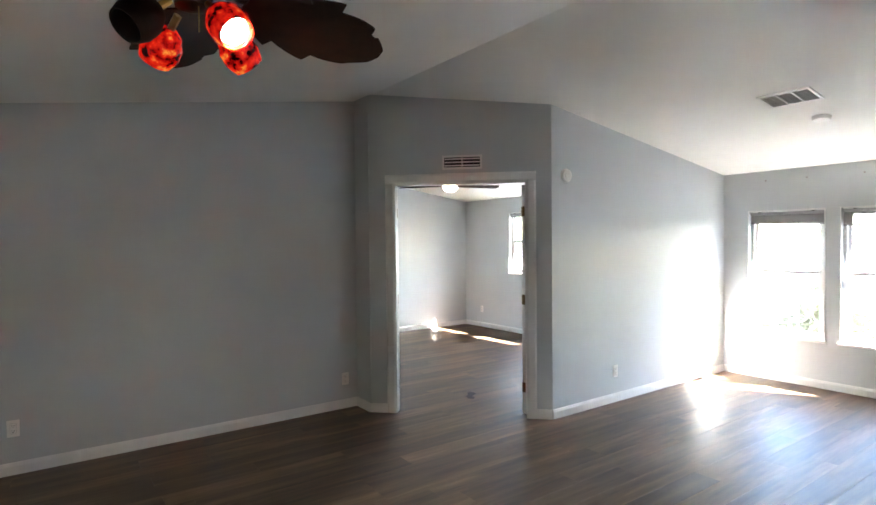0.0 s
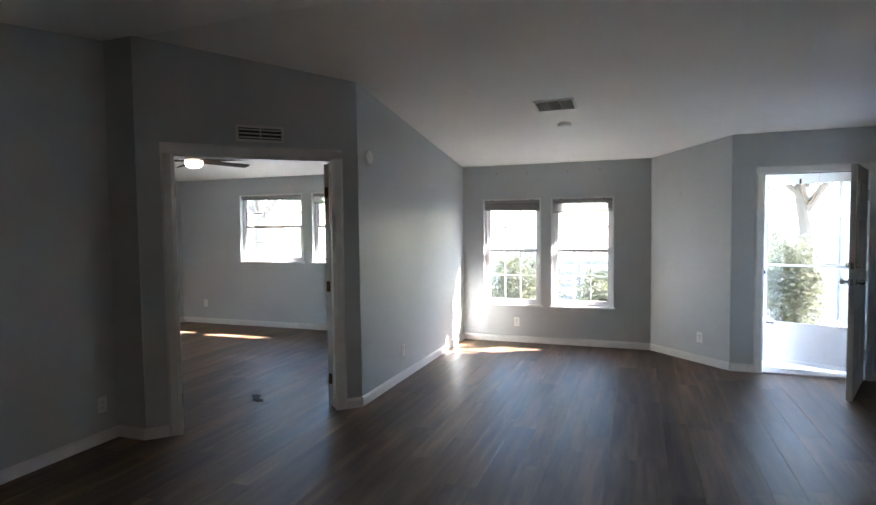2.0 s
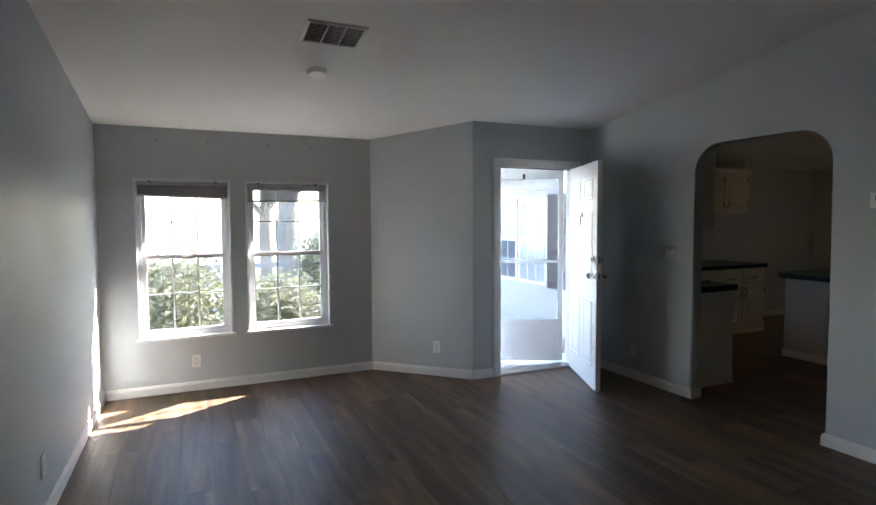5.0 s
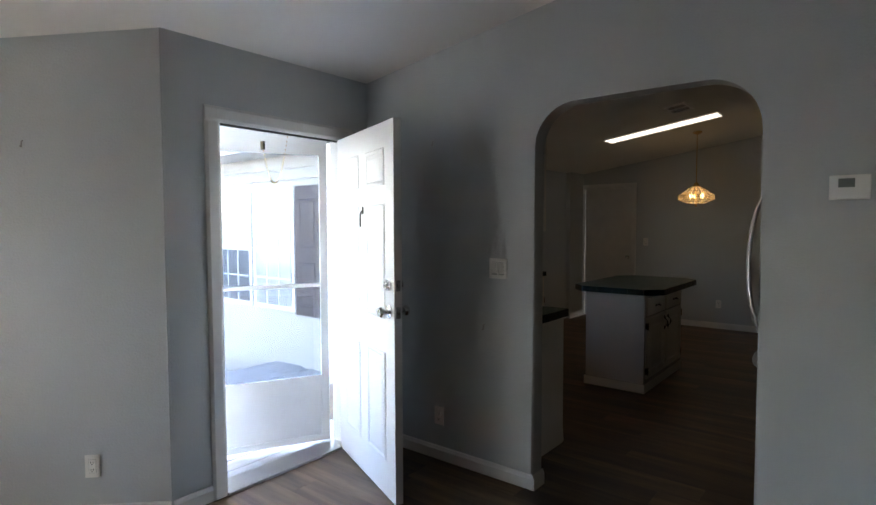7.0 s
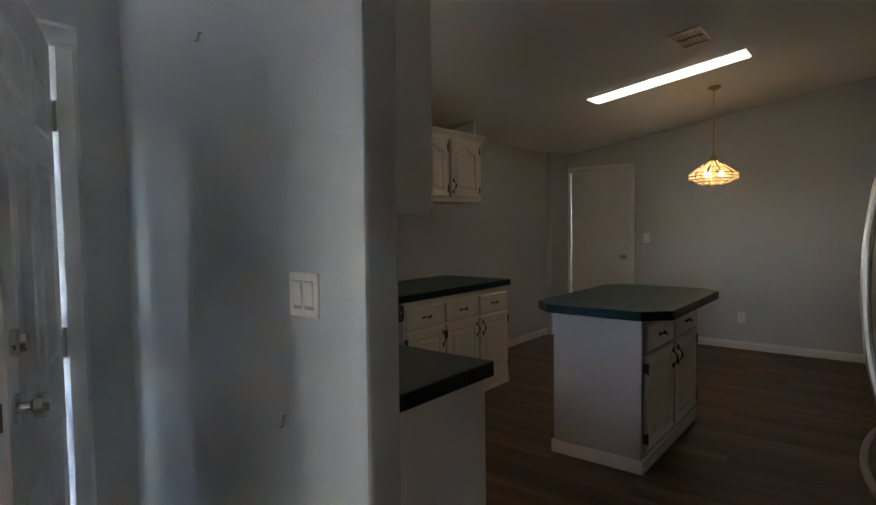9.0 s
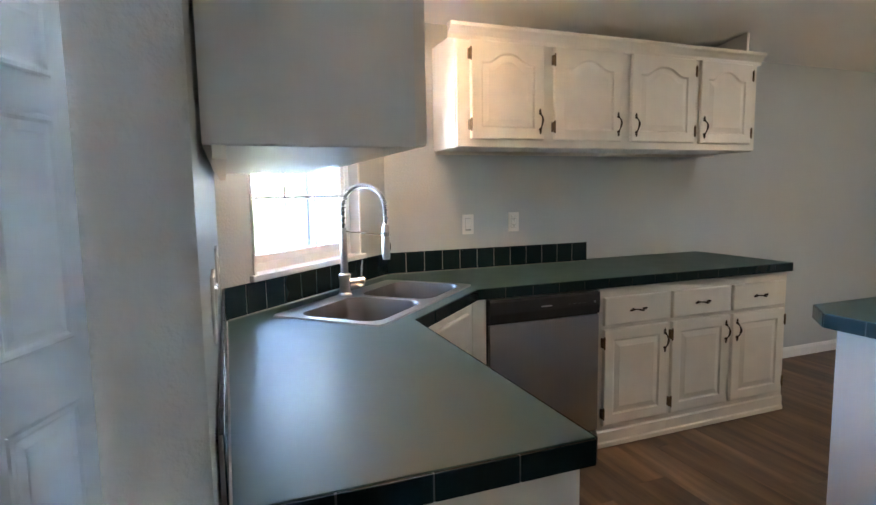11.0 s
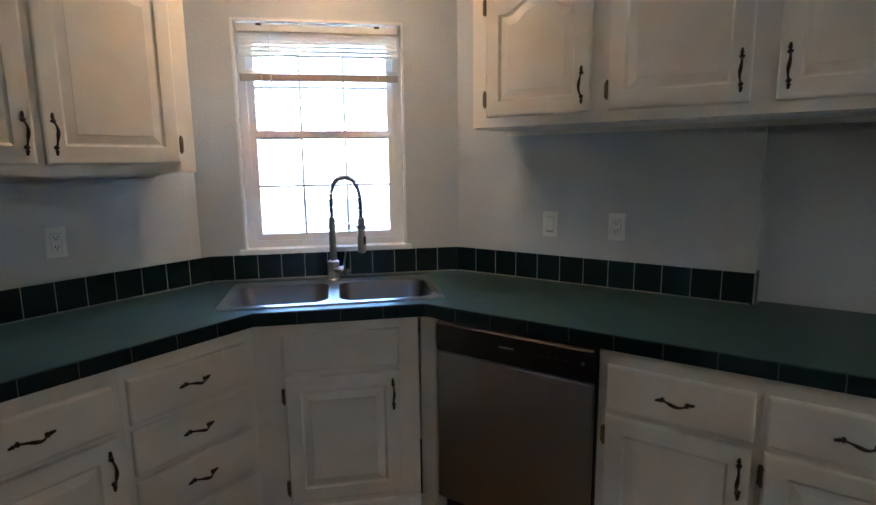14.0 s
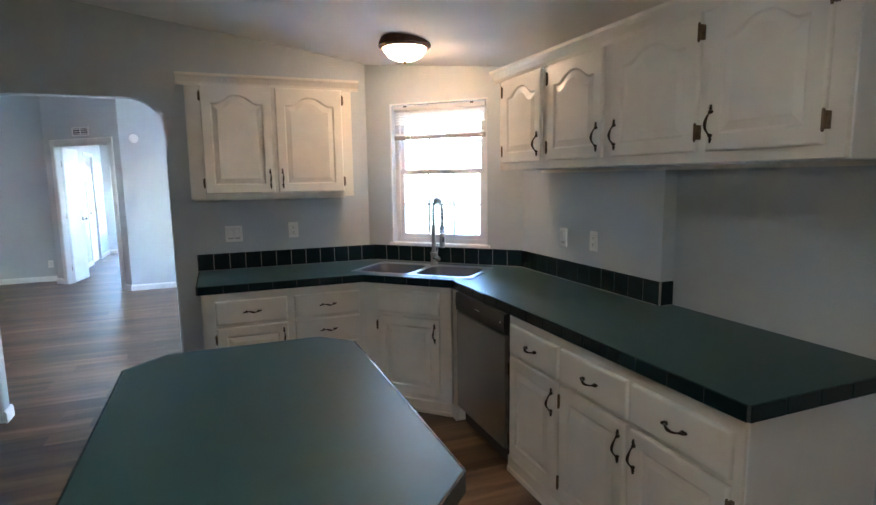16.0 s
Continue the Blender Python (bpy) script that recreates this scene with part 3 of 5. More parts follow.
def slab_door(name, m, w, h, label, six=True, mat=None):
    d = thing(name, m, label, "door", "", "")
    mat = mat or TRIM
    part("door_slab", boxed(0, 0, 0.008, w, 0.044, h, bevel=0.002), mat, d)
    if six:
        for z0, z1 in ((0.20, 0.80), (0.98, 1.60), (1.70, 1.90)):
            for x0, x1 in ((0.12, w / 2 - 0.055), (w / 2 + 0.055, w - 0.12)):
                for y, s in ((0.0, -1), (0.044, 1)):
                    loops = []
                    for inset, out in ((0, 0), (0.006, 0.005), (0.016, 0.006), (0.026, 0.001), (0.034, 0.0015), (0.052, 0.005), (0.056, 0.005)):
                        a, b, c, e = x0 + inset, x1 - inset, z0 + inset, z1 - inset
                        loops.append([(a, y + s * out, c), (b, y + s * out, c), (b, y + s * out, e), (a, y + s * out, e)])
                    part("door_panel", rings(bmesh.new(), loops), mat, d)
    return d


LEAF_M = pose(1.842, 6.010, 0, 0, 0, -112.6)
d = slab_door("front_door", LEAF_M, 0.885, 2.035, "white six-panel steel front door standing open", True, material("white_steel_door", (0.80, 0.80, 0.80), 0.38, vary=0.05, scale=3, grain=0.05, grain_scale=120))
for y, o in ((0.0, 1), (0.044, -1)):
    knob(d, 0.825, 1.03, y, o)
    s = -1 if o > 0 else 1
    part("deadbolt", lathe(bmesh.new(), [(0.030, 0), (0.030, s * 0.012), (0.022, s * 0.018), (0.020, s * 0.028), (0.002, s * 0.029)], 18, (0.825, y, 1.172), "y"), CHROME, d, "round nickel deadbolt", True)
for z, hh in ((1.03, 0.03), (1.172, 0.028)):
    part("latch_plate", boxed(0.8835, 0.010, z - hh, 0.887, 0.034, z + hh), CHROME, d)
    part("latch", boxed(0.886, 0.016, z - 0.009, 0.897, 0.028, z + 0.009, bevel=0.003), CHROME, d)
bm = tube(bmesh.new(), [(0, -0.01, 0.05), (0.006, -0.02, 0.03), (0.010, -0.022, 0.0), (0.004, -0.02, -0.03), (-0.006, -0.014, -0.04)], 0.004, 7)
box(bm, -0.008, -0.006, 0.03, 0.008, 0, 0.075, bevel=0.002)
o = part("knocker", bm, BRONZE, d, "dark metal knocker", True)
o.matrix_local = Matrix.Translation((0.45, 0, 1.52))
for z in (0.25, 1.02, 1.80):
    bm = boxed(-0.030, 0.030, z - 0.05, 0.006, 0.046, z + 0.05)
    lathe(bm, [(0.007, z - 0.052), (0.007, z + 0.052)], 10, (-0.012, 0.048, 0))
    part("door_hinge", bm, STEEL, d, "grey steel butt hinge", True)

# storm door, ajar outwards
SD = pose(1.862, 6.15, 0, 0, 0, 153.2)
sd = thing("storm_door", SD, "white aluminium storm door with a glass panel, ajar", "storm door")
bm = bmesh.new()
for a in ((0.0, 0.03, 0.05, 2.115), (0.80, 0.03, 0.87, 2.115), (0.05, 1.95, 0.80, 2.115), (0.05, 0.03, 0.80, 0.07), (0.05, 0.44, 0.80, 0.475)):
    box(bm, a[0], -0.016, a[1], a[2], 0.016, a[3])
part("storm_frame", bm, VINYL, sd)
part("kick_panel", boxed(0.05, -0.008, 0.07, 0.80, 0.008, 0.44), VINYL, sd, "scuffed white kick panel")
part("crossbar", boxed(0.05, -0.014, 1.075, 0.80, 0.006, 1.10, bevel=0.003), VINYL, sd)
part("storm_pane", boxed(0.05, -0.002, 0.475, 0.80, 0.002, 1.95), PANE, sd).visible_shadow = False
bm = boxed(0.42, -0.03, 0.445, 0.50, -0.016, 0.462, bevel=0.003)
part("slide_latch", bm, BRONZE, sd, "dark sliding latch")
part("slide_latch", boxed(0.72, 0.016, 0.445, 0.80, 0.028, 0.46, bevel=0.003), BRONZE, sd, "dark sliding latch")
part("push_latch", boxed(0.81, 0.012, 0.98, 0.855, 0.05, 1.03, bevel=0.006), BLACK, sd)
ch = thing("door_chain", pose(1.35, 6.10, 0), "thin brass storm door chain hanging in a loop", "chain")
part("bracket", boxed(-0.008, -0.006, 1.935, 0.008, 0.02, 1.985, bevel=0.003), BRONZE, ch)
for k in range(34):
    u = k / 33
    x, z = 0.17 * u, 1.93 + 0.10 * u - 0.25 * (1 - (2 * u - 1) ** 2) * (1 - 0.15 * u)
    bm = bmesh.new()
    bmesh.ops.create_uvsphere(bm, u_segments=6, v_segments=4, radius=0.0042)
    bmesh.ops.scale(bm, vec=(1, 0.6 if k % 2 else 1, 1.1), verts=bm.verts)
    o = part("link", bm, BRASS, ch, "", True)
    o.matrix_local = Matrix.Translation((x, 0, z))

# bedroom double doors, both open into the bedroom
for name, s, deg in (("bedroom_door", 0.262, 170), ("bedroom_door", 1.438, 88)):
    base = BD @ Vector((s, 0.085, 0))
    left = s < 1
    d = slab_door(name, pose(base.x, base.y, 0, 0, 0, deg + (0 if left else 6)), 0.585, 2.09, "white flat bedroom door leaf standing open", False)
    for y, o in ((0.0, 1), (0.044, -1)):
        knob(d, 0.53, 0.98, y, o)
    for z in (0.25, 1.05, 1.85):
        part("door_hinge", boxed(-0.008, 0.006, z - 0.045, 0.002, 0.038, z + 0.045, bevel=0.002), HINGE, d, "aged brass butt hinge")
d = slab_door("dining_door", ED @ pose(0.222, 0.03, 0), 0.757, 2.05, "white flat door closed at the dining end", False)
knob(d, 0.70, 0.98, 0.0, 1)
# closet door in the bedroom's south wall
d = slab_door("closet_door", CD @ pose(1.85, 0.03, 0), 0.73, 2.05, "cream closet door closed in the bedroom wall", False, CREAM)
knob(d, 0.07, 0.98, 0.0, 1)


# ---- plates, vents, small wall things ----
def outlet(m, label, switch=0, name=""):
    """A cover plate on a wall: sockets, or that many rocker switches."""
    t = thing("light_switch" if switch else "wall_outlet", m, label, "switch" if switch else "outlet", "wall plates")
    w = 0.036 + 0.023 * max(switch - 1, 0)
    part("cover_plate", boxed(-w, -0.006, -0.058, w, 0, 0.058, bevel=0.0025), PLATE, t)
    if switch:
        for k in range(switch):
            x = (k - (switch - 1) / 2) * 0.046
            # Grey plate painted as gap shadow; the cover plate has no recess.
            part("rocker_gap_shade", boxed(x - 0.0182, -0.0064, -0.0375, x + 0.0182, -0.0058, 0.0375), GAPSHADE, t, "grey plate painted as the shadow gap round the rocker")
            part("rocker", prism(bmesh.new(), [(-0.006, -0.033), (-0.011, 0.033), (-0.004, 0.036), (-0.004, -0.036)], "x", x - 0.0165, x + 0.0165), PLATE, t)
    else:
        # Same painted gap shadow round the socket.
        part("socket_gap_shade", boxed(-0.0182, -0.0064, -0.035, 0.0182, -0.0058, 0.035), GAPSHADE, t, "grey plate painted as the shadow gap round the socket")
        s = part("socket", boxed(-0.0168, -0.0088, -0.0335, 0.0168, -0.004, 0.0335, bevel=0.002), PLATE, t)
        for z in (-0.018, 0.018):
            for x in (-0.006, 0.006):
                part("slot", boxed(x - 0.0013, -0.0094, z - 0.002, x + 0.0013, -0.0084, z + 0.007), BLACK, s)
            part("slot", lathe(bmesh.new(), [(0.0028, -0.0094), (0.0028, -0.0084)], 8, (0, 0, z - 0.007), "y"), BLACK, s)
    for z in (-0.048, 0.048):
        part("screw", lathe(bmesh.new(), [(0.003, -0.0072), (0.003, -0.005)], 8, (0, 0, z), "y"), PLATE, t)
    return t


# Grey that stands in for shadow round rockers and sockets.
GAPSHADE = material("plate_gap_shade", (0.48, 0.48, 0.46), 0.7, vary=0.1)
OUT = "white duplex outlet on the pale grey wall"
for m in (pose(-2.43, 4.69, 0.30, 0, 0, 90), pose(-1.70, NORTH, 0.27), pose(0.46, 6.29, 0.285, 0, 0, -45), pose(-3.87, 2.49, 0.28, 0, 0, 90),
          pose(-3.87, -0.03, 0.32, 0, 0, 90), pose(ARCH_L, 5.39, 0.28, 0, 0, -90), pose(ARCH_L, 3.08, 0.34, 0, 0, -90), pose(-6.9, NORTH, 0.33), pose(EAST, 5.0, 0.35, 0, 0, -90)):
    outlet(m, OUT)
outlet(pose(ARCH_L, 4.952, 1.235, 0, 0, -90), "white double rocker switch beside the arch", 2)
outlet(pose(3.592, 7.04, 1.185), "white rocker switch above the backsplash", 1)
outlet(pose(3.895, 7.04, 1.19), "white duplex outlet above the backsplash")
outlet(pose(ARCH_K, 5.55, 1.19, 0, 0, 90), "white duplex outlet above the backsplash")
outlet(pose(ARCH_K, 5.125, 1.18, 0, 0, 90), "white double rocker switch above the backsplash", 2)
outlet(pose(EAST, 6.03, 1.22, 0, 0, -90), "white rocker switch beside the dining-end door", 1)

LCD = material("grey_display", (0.20, 0.22, 0.205), 0.25, vary=0.08)
t = thing("thermostat", pose(ARCH_L, 3.338, 1.628, 0, 0, -90), "white digital wall thermostat with a grey screen", "thermostat")
part("body", boxed(-0.066, -0.028, -0.048, 0.066, 0, 0.048, bevel=0.005), PLATE, t)
part("screen", boxed(-0.036, -0.030, 0.0, 0.016, -0.026, 0.034), LCD, t, "grey display")
for k in range(3):
    part("button", boxed(-0.034 + k * 0.022, -0.031, -0.022, -0.018 + k * 0.022, -0.027, -0.012, bevel=0.001), PLATE, t)
t = thing("door_chime", pose(-2.43, 3.98, 2.165, 0, 0, 90), "round white chime on the wall", "chime")
part("body", lathe(bmesh.new(), [(0.062, 0), (0.062, -0.018), (0.056, -0.028), (0.040, -0.031), (0.002, -0.031)], 28, axis="y"), PLATE, t, "", True)
part("inner_ring", lathe(bmesh.new(), [(0.036, -0.030), (0.034, -0.034), (0.002, -0.034)], 24, axis="y"), PLATE, t, "", True)
t = thing("wall_shelf", pose(ARCH_L, 3.17, 1.44, 0, 0, -90), "dark brown wooden shelf on the wall", "shelf")
part("board", boxed(0, -0.16, 0, 1.1, 0, 0.028, bevel=0.006), DARKWOOD, t)
for x in (0.18, 0.92):
    part("bracket", prism(bmesh.new(), [(0, -0.002), (-0.12, -0.002), (-0.11, -0.02), (-0.02, -0.11), (0, -0.12)], "x", x - 0.012, x + 0.012), DARKWOOD, t)
for x in (-1.96, -1.55, -1.04, -0.64):
    t = thing("curtain_bracket_plug", pose(x, NORTH, 2.235), "small grey screw plug over the window", "wall plug", "wall plugs above the windows")
    part("plug", lathe(bmesh.new(), [(0.011, 0), (0.011, -0.004), (0.005, -0.007), (0.002, -0.007)], 10, axis="y"), STEEL, t, "", True)
for m in (pose(ARCH_L, 5.43, 1.99, 0, 0, -90), pose(0.27, 6.48, 1.88, 0, 0, -45), pose(ARCH_L, 5.05, 0.88, 0, 0, -90)):
    t = thing("wall_hook", m, "small dark hook screwed in the wall", "hook", "wall hooks")
    part("hook", tube(bmesh.new(), [(0, 0, 0.018), (0, -0.008, 0.016), (0, -0.010, 0), (0, -0.014, -0.012), (0, -0.022, -0.008)], 0.0035, 6), STEEL, t, "", True)


def grille(name, m, w, h, label, cells, bars=7, mat=None, tilt=-35):
    """A louvred register on the plane y = 0, seen from -y."""
    t = thing(name, m, label, "vent")
    mat = mat or TRIM
    # Flat black sheet in place of the duct's depth and shade.
    part("backing", boxed(0.012, -0.003, 0.012, w - 0.012, -0.001, h - 0.012), BLACK, t, "black sheet standing in for the unlit duct behind the slats")
    bm = bmesh.new()
    e = 0.018
    for a in ((0, 0, w, e), (0, h - e, w, h), (0, e, e, h - e), (w - e, e, w, h - e)):
        box(bm, a[0], -0.012, a[1], a[2], 0, a[3])
    part("frame", bm, mat, t)
    first = None
    for c in range(cells):
        x0, x1 = e + (w - 2 * e) * c / cells, e + (w - 2 * e) * (c + 1) / cells
        if c:
            part("divider", boxed(x0 - 0.004, -0.012, e, x0 + 0.004, -0.002, h - e), mat, t)
        for k in range(bars):
            z = e + (h - 2 * e) * (k + 0.5) / bars
            if first is None:
                first = part("slat", boxed(0.004, -0.006, -0.0006, x1 - x0 - 0.004, 0.006, 0.0006), mat, t)
                s = first
            else:
                s = new("slat", first.data)
                s.parent = t
            s.matrix_local = Matrix.Translation((x0, -0.008, z)) @ Matrix.Rotation(radians(tilt), 4, 'X')
    return t


grille("return_grille", BD @ pose(0.70, 0, 2.235), 0.36, 0.125, "white slatted return grille above the bedroom doorway", 2, 3, None, 70)


def on_ceiling(x, y, turn=0):
    """A pose on the sloping ceiling, with -y down out of it."""
    s = -SLOPE if y > RIDGE_Y else SLOPE
    return pose(x, y, ceil_z(y)) @ pose(0, 0, 0, math.degrees(math.atan(s))) @ pose(0, 0, 0, 0, 0, turn) @ pose(0, 0, 0, 90)


m = on_ceiling(-1.08, 4.86)
grille("ceiling_vent", m, 0.36, 0.27, "white slatted ceiling register", 3, 9)
grille("ceiling_vent", on_ceiling(5.02, 4.92), 0.34, 0.2, "dusty white slatted ceiling register in the kitchen", 2, 6)
t = thing("smoke_detector", on_ceiling(-0.885, 5.28), "round white smoke detector on the sloping ceiling", "smoke detector")
part("body", lathe(bmesh.new(), [(0.068, 0), (0.068, -0.012), (0.060, -0.03), (0.045, -0.036), (0.002, -0.036)], 28, axis="y"), PLATE, t, "", True)


# ---- ceiling fans and lamps ----
def red_glass(name, glow):
    m = bpy.data.materials.new(name)
    m.use_nodes = True
    n, l = m.node_tree.nodes, m.node_tree.links
    b = n["Principled BSDF"]
    co, v, r = n.new("ShaderNodeTexCoord"), n.new("ShaderNodeTexNoise"), n.new("ShaderNodeValToRGB")
    v.inputs["Scale"].default_value, v.inputs["Detail"].default_value = 32, 4
    l.new(co.outputs["Object"], v.inputs[0])
    e = r.color_ramp.elements
    e[0].position, e[0].color = 0.40, (0.006, 0.0, 0.0, 1)
    e[1].position, e[1].color = 0.72, (0.9, 0.36, 0.05, 1)
    for at, col in ((0.47, (0.40, 0.004, 0.003, 1)), (0.60, (0.70, 0.02, 0.006, 1))):
        k = e.new(at)
        k.color = col
    l.new(v.outputs[0], r.inputs[0])
    l.new(r.outputs[0], b.inputs["Base Color"])
    l.new(r.outputs[0], b.inputs["Emission Color"])
    b.inputs["Emission Strength"].default_value, b.inputs["Roughness"].default_value = glow, 0.12
    return m


RED = red_glass("red_art_glass", 0.006)
FAN = thing("ceiling_fan", pose(-0.86, 0.53, 0), "dark ceiling fan with palm-leaf blades and red glass shades", "ceiling fan")
top = ceil_z(0.53)
part("canopy", lathe(bmesh.new(), [(0.002, top), (0.075, top + 0.01), (0.075, top - 0.03), (0.03, top - 0.07), (0.014, top - 0.075)], 24), DARKWOOD, FAN, "", True)
part("downrod", tube(bmesh.new(), [(0, 0, top - 0.07), (0, 0, 2.50)], 0.012, 10), BRONZE, FAN)
part("motor", lathe(bmesh.new(), [(0.02, 2.53), (0.10, 2.50), (0.125, 2.45), (0.12, 2.39), (0.08, 2.36), (0.06, 2.33), (0.05, 2.29), (0.002, 2.28)], 28), BRONZE, FAN, "", True)
for k in range(5):
    a = radians(102 + 72 * k)
    arm = part("blade_iron", tube(bmesh.new(), [(0.09, 0, 2.38), (0.15, 0, 2.36), (0.22, 0, 2.365)], 0.01, 7), BRONZE, FAN, "", True)
    arm.matrix_local = Matrix.Rotation(a, 4, 'Z')
    bm = bmesh.new()
    outline = []
    N = 44
    for s in (1, -1):
        for i in range(N + 1):
            u = i / N if s == 1 else 1 - i / N
            wdt = 0.03 + 0.155 * math.sin(math.pi * min(u * 0.90 + 0.10, 1)) ** 0.75
            lobe = 0.74 + 0.26 * ((u * 3.4 + (0.0 if s == 1 else 0.35)) % 1.0) if 0.12 < u < 0.86 else 0.9
            outline.append((0.17 + 0.56 * u, s * max(wdt * lobe, 0.004) * (1 if u < 1 else 0.05)))
    prism(bm, outline, "z", -0.003, 0.003)
    bl = part("blade", bm, DARKWOOD, FAN, "carved dark palm-leaf blade")
    bl.matrix_local = Matrix.Rotation(a, 4, 'Z') @ Matrix.Translation((0, 0, 2.365)) @ Matrix.Rotation(radians(-14), 4, 'X') @ Matrix.Rotation(radians(4), 4, 'Y')
for k, deg in enumerate((22, 112, 202, 292)):
    place = Matrix.Rotation(radians(deg), 4, 'Z') @ Matrix.Translation((0.112, 0, 2.25)) @ Matrix.Rotation(radians(-48), 4, 'Y')
    mat = RED if k < 3 else DARKWOOD
    sh = part("shade", lathe(bmesh.new(), [(0.020, 0), (0.040, -0.014), (0.058, -0.05), (0.061, -0.085), (0.050, -0.122), (0.046, -0.120), (0.057, -0.085), (0.054, -0.05), (0.036, -0.016), (0.016, -0.003)], 24), mat, FAN, "mottled red art-glass shade" if k < 3 else "dark unlit shade", True)
    sh.matrix_local = place
    arm = part("lamp_arm", tube(bmesh.new(), [(0, 0, 0.05), (0, 0, 0)], 0.012, 8), BRASS, FAN, "brass lamp arm")
    arm.matrix_local = place
    if k < 3:
        bm = bmesh.new()
        bmesh.ops.create_uvsphere(bm, u_segments=18, v_segments=12, radius=0.043)
        bmesh.ops.translate(bm, vec=(0, 0, -0.092 if k == 0 else -0.068), verts=bm.verts)
        o = part("bulb", bm, BULB, FAN, "lit warm bulb", True)
        o.matrix_local = place
part("pull_chain", tube(bmesh.new(), [(0.03, 0.01, 2.29), (0.03, 0.01, 2.21)], 0.002, 5), BRASS, FAN, "brass pull chain")

BOWL = material("lit_bowl_glass", (0.85, 0.82, 0.75), 0.4, emit=(1.0, 0.86, 0.66), strength=0.35)
F2 = thing("ceiling_fan", pose(-4.96, 4.60, 0), "dark-bladed bedroom ceiling fan with a lit glass bowl", "ceiling fan")
top = ceil_z(4.62)
part("canopy", lathe(bmesh.new(), [(0.002, top + 0.01), (0.07, top), (0.07, top - 0.03), (0.02, top - 0.06)], 20), BRONZE, F2, "", True)
part("downrod", tube(bmesh.new(), [(0, 0, top - 0.05), (0, 0, 2.50)], 0.012, 10), BRONZE, F2)
part("motor", lathe(bmesh.new(), [(0.02, 2.50), (0.10, 2.48), (0.11, 2.42), (0.09, 2.36), (0.07, 2.345)], 24), BRONZE, F2, "", True)
part("glass_bowl", lathe(bmesh.new(), [(0.09, 2.335), (0.10, 2.31), (0.085, 2.275), (0.04, 2.252), (0.002, 2.25)], 24), BOWL, F2, "lit white glass bowl", True)
for k in range(5):
    bm = prism(bmesh.new(), [(0.10, -0.045), (0.20, -0.052), (0.70, -0.06), (0.72, 0.0), (0.70, 0.06), (0.20, 0.052), (0.10, 0.045)], "z", -0.003, 0.003)
    bl = part("blade", bm, DARKWOOD, F2, "dark brown wooden blade")
    bl.matrix_local = Matrix.Rotation(radians(146 + 72 * k), 4, 'Z') @ Matrix.Translation((0, 0, 2.33)) @ Matrix.Rotation(radians(-14), 4, 'X')


# ---- kitchen: cabinets ----
def fronts(parent, specs):
    """specs: kind, x0, x1, z0, z1, arch, hinge side (-1 left, 1 right, 0 none), pull ('door', 'drawer', '')."""
    for kind, x0, x1, z0, z1, arch, side, grip in specs:
        plain = kind != "door"
        d = part("door" if kind == "door" else ("drawer_front" if kind == "drawer" else "false_front"),
                 panel_front(bmesh.new(), x0, z0, x1, z1, 0.020, arch, 0.058, plain, -0.001), CREAM, parent, "cream raised-panel door" if kind == "door" else "")
        if grip == "drawer":
            pull("handle", d, (x0 + x1) / 2, (z0 + z1) / 2, -0.021, 0.115, True)
        elif grip:
            x = x1 - 0.028 if side < 0 else x0 + 0.028
            pull("handle", d, x, z0 + 0.095 if grip == "low" else z1 - 0.095, -0.021)
        if side:
            for z in (z0 + 0.07, z1 - 0.07):
                hinge(d, x0 if side < 0 else x1, z, -0.001, side)


def base_cabinet(m, w, deep, specs, label, ends=(False, False), top=0.868):
    """Front on the plane y = 0, seen from -y."""
    c = thing("base_cabinet", m, label, "cabinet", "kitchen base cabinets")
    part("body", boxed(0, 0, 0.0, w, deep, top), CREAM, c)
    if top < 0.86:
        part("top_rail", boxed(0, 0, top, w, 0.02, 0.868), CREAM, c)
    part("toe_board", prism(bmesh.new(), [(0, 0), (-0.016, 0), (-0.016, 0.022), (-0.009, 0.03), (-0.009, 0.082), (0, 0.09)], "x", 0, w), CREAM, c, "scuffed cream toe board")
    for on, x, s in ((ends[0], 0, -1), (ends[1], w, 1)):
        if on:
            part("end_panel", boxed(x, 0.012, 0.0, x + s * 0.006, deep, 0.866), SIDEPANEL, c, "plain white end panel")
    fronts(c, specs)
    return c


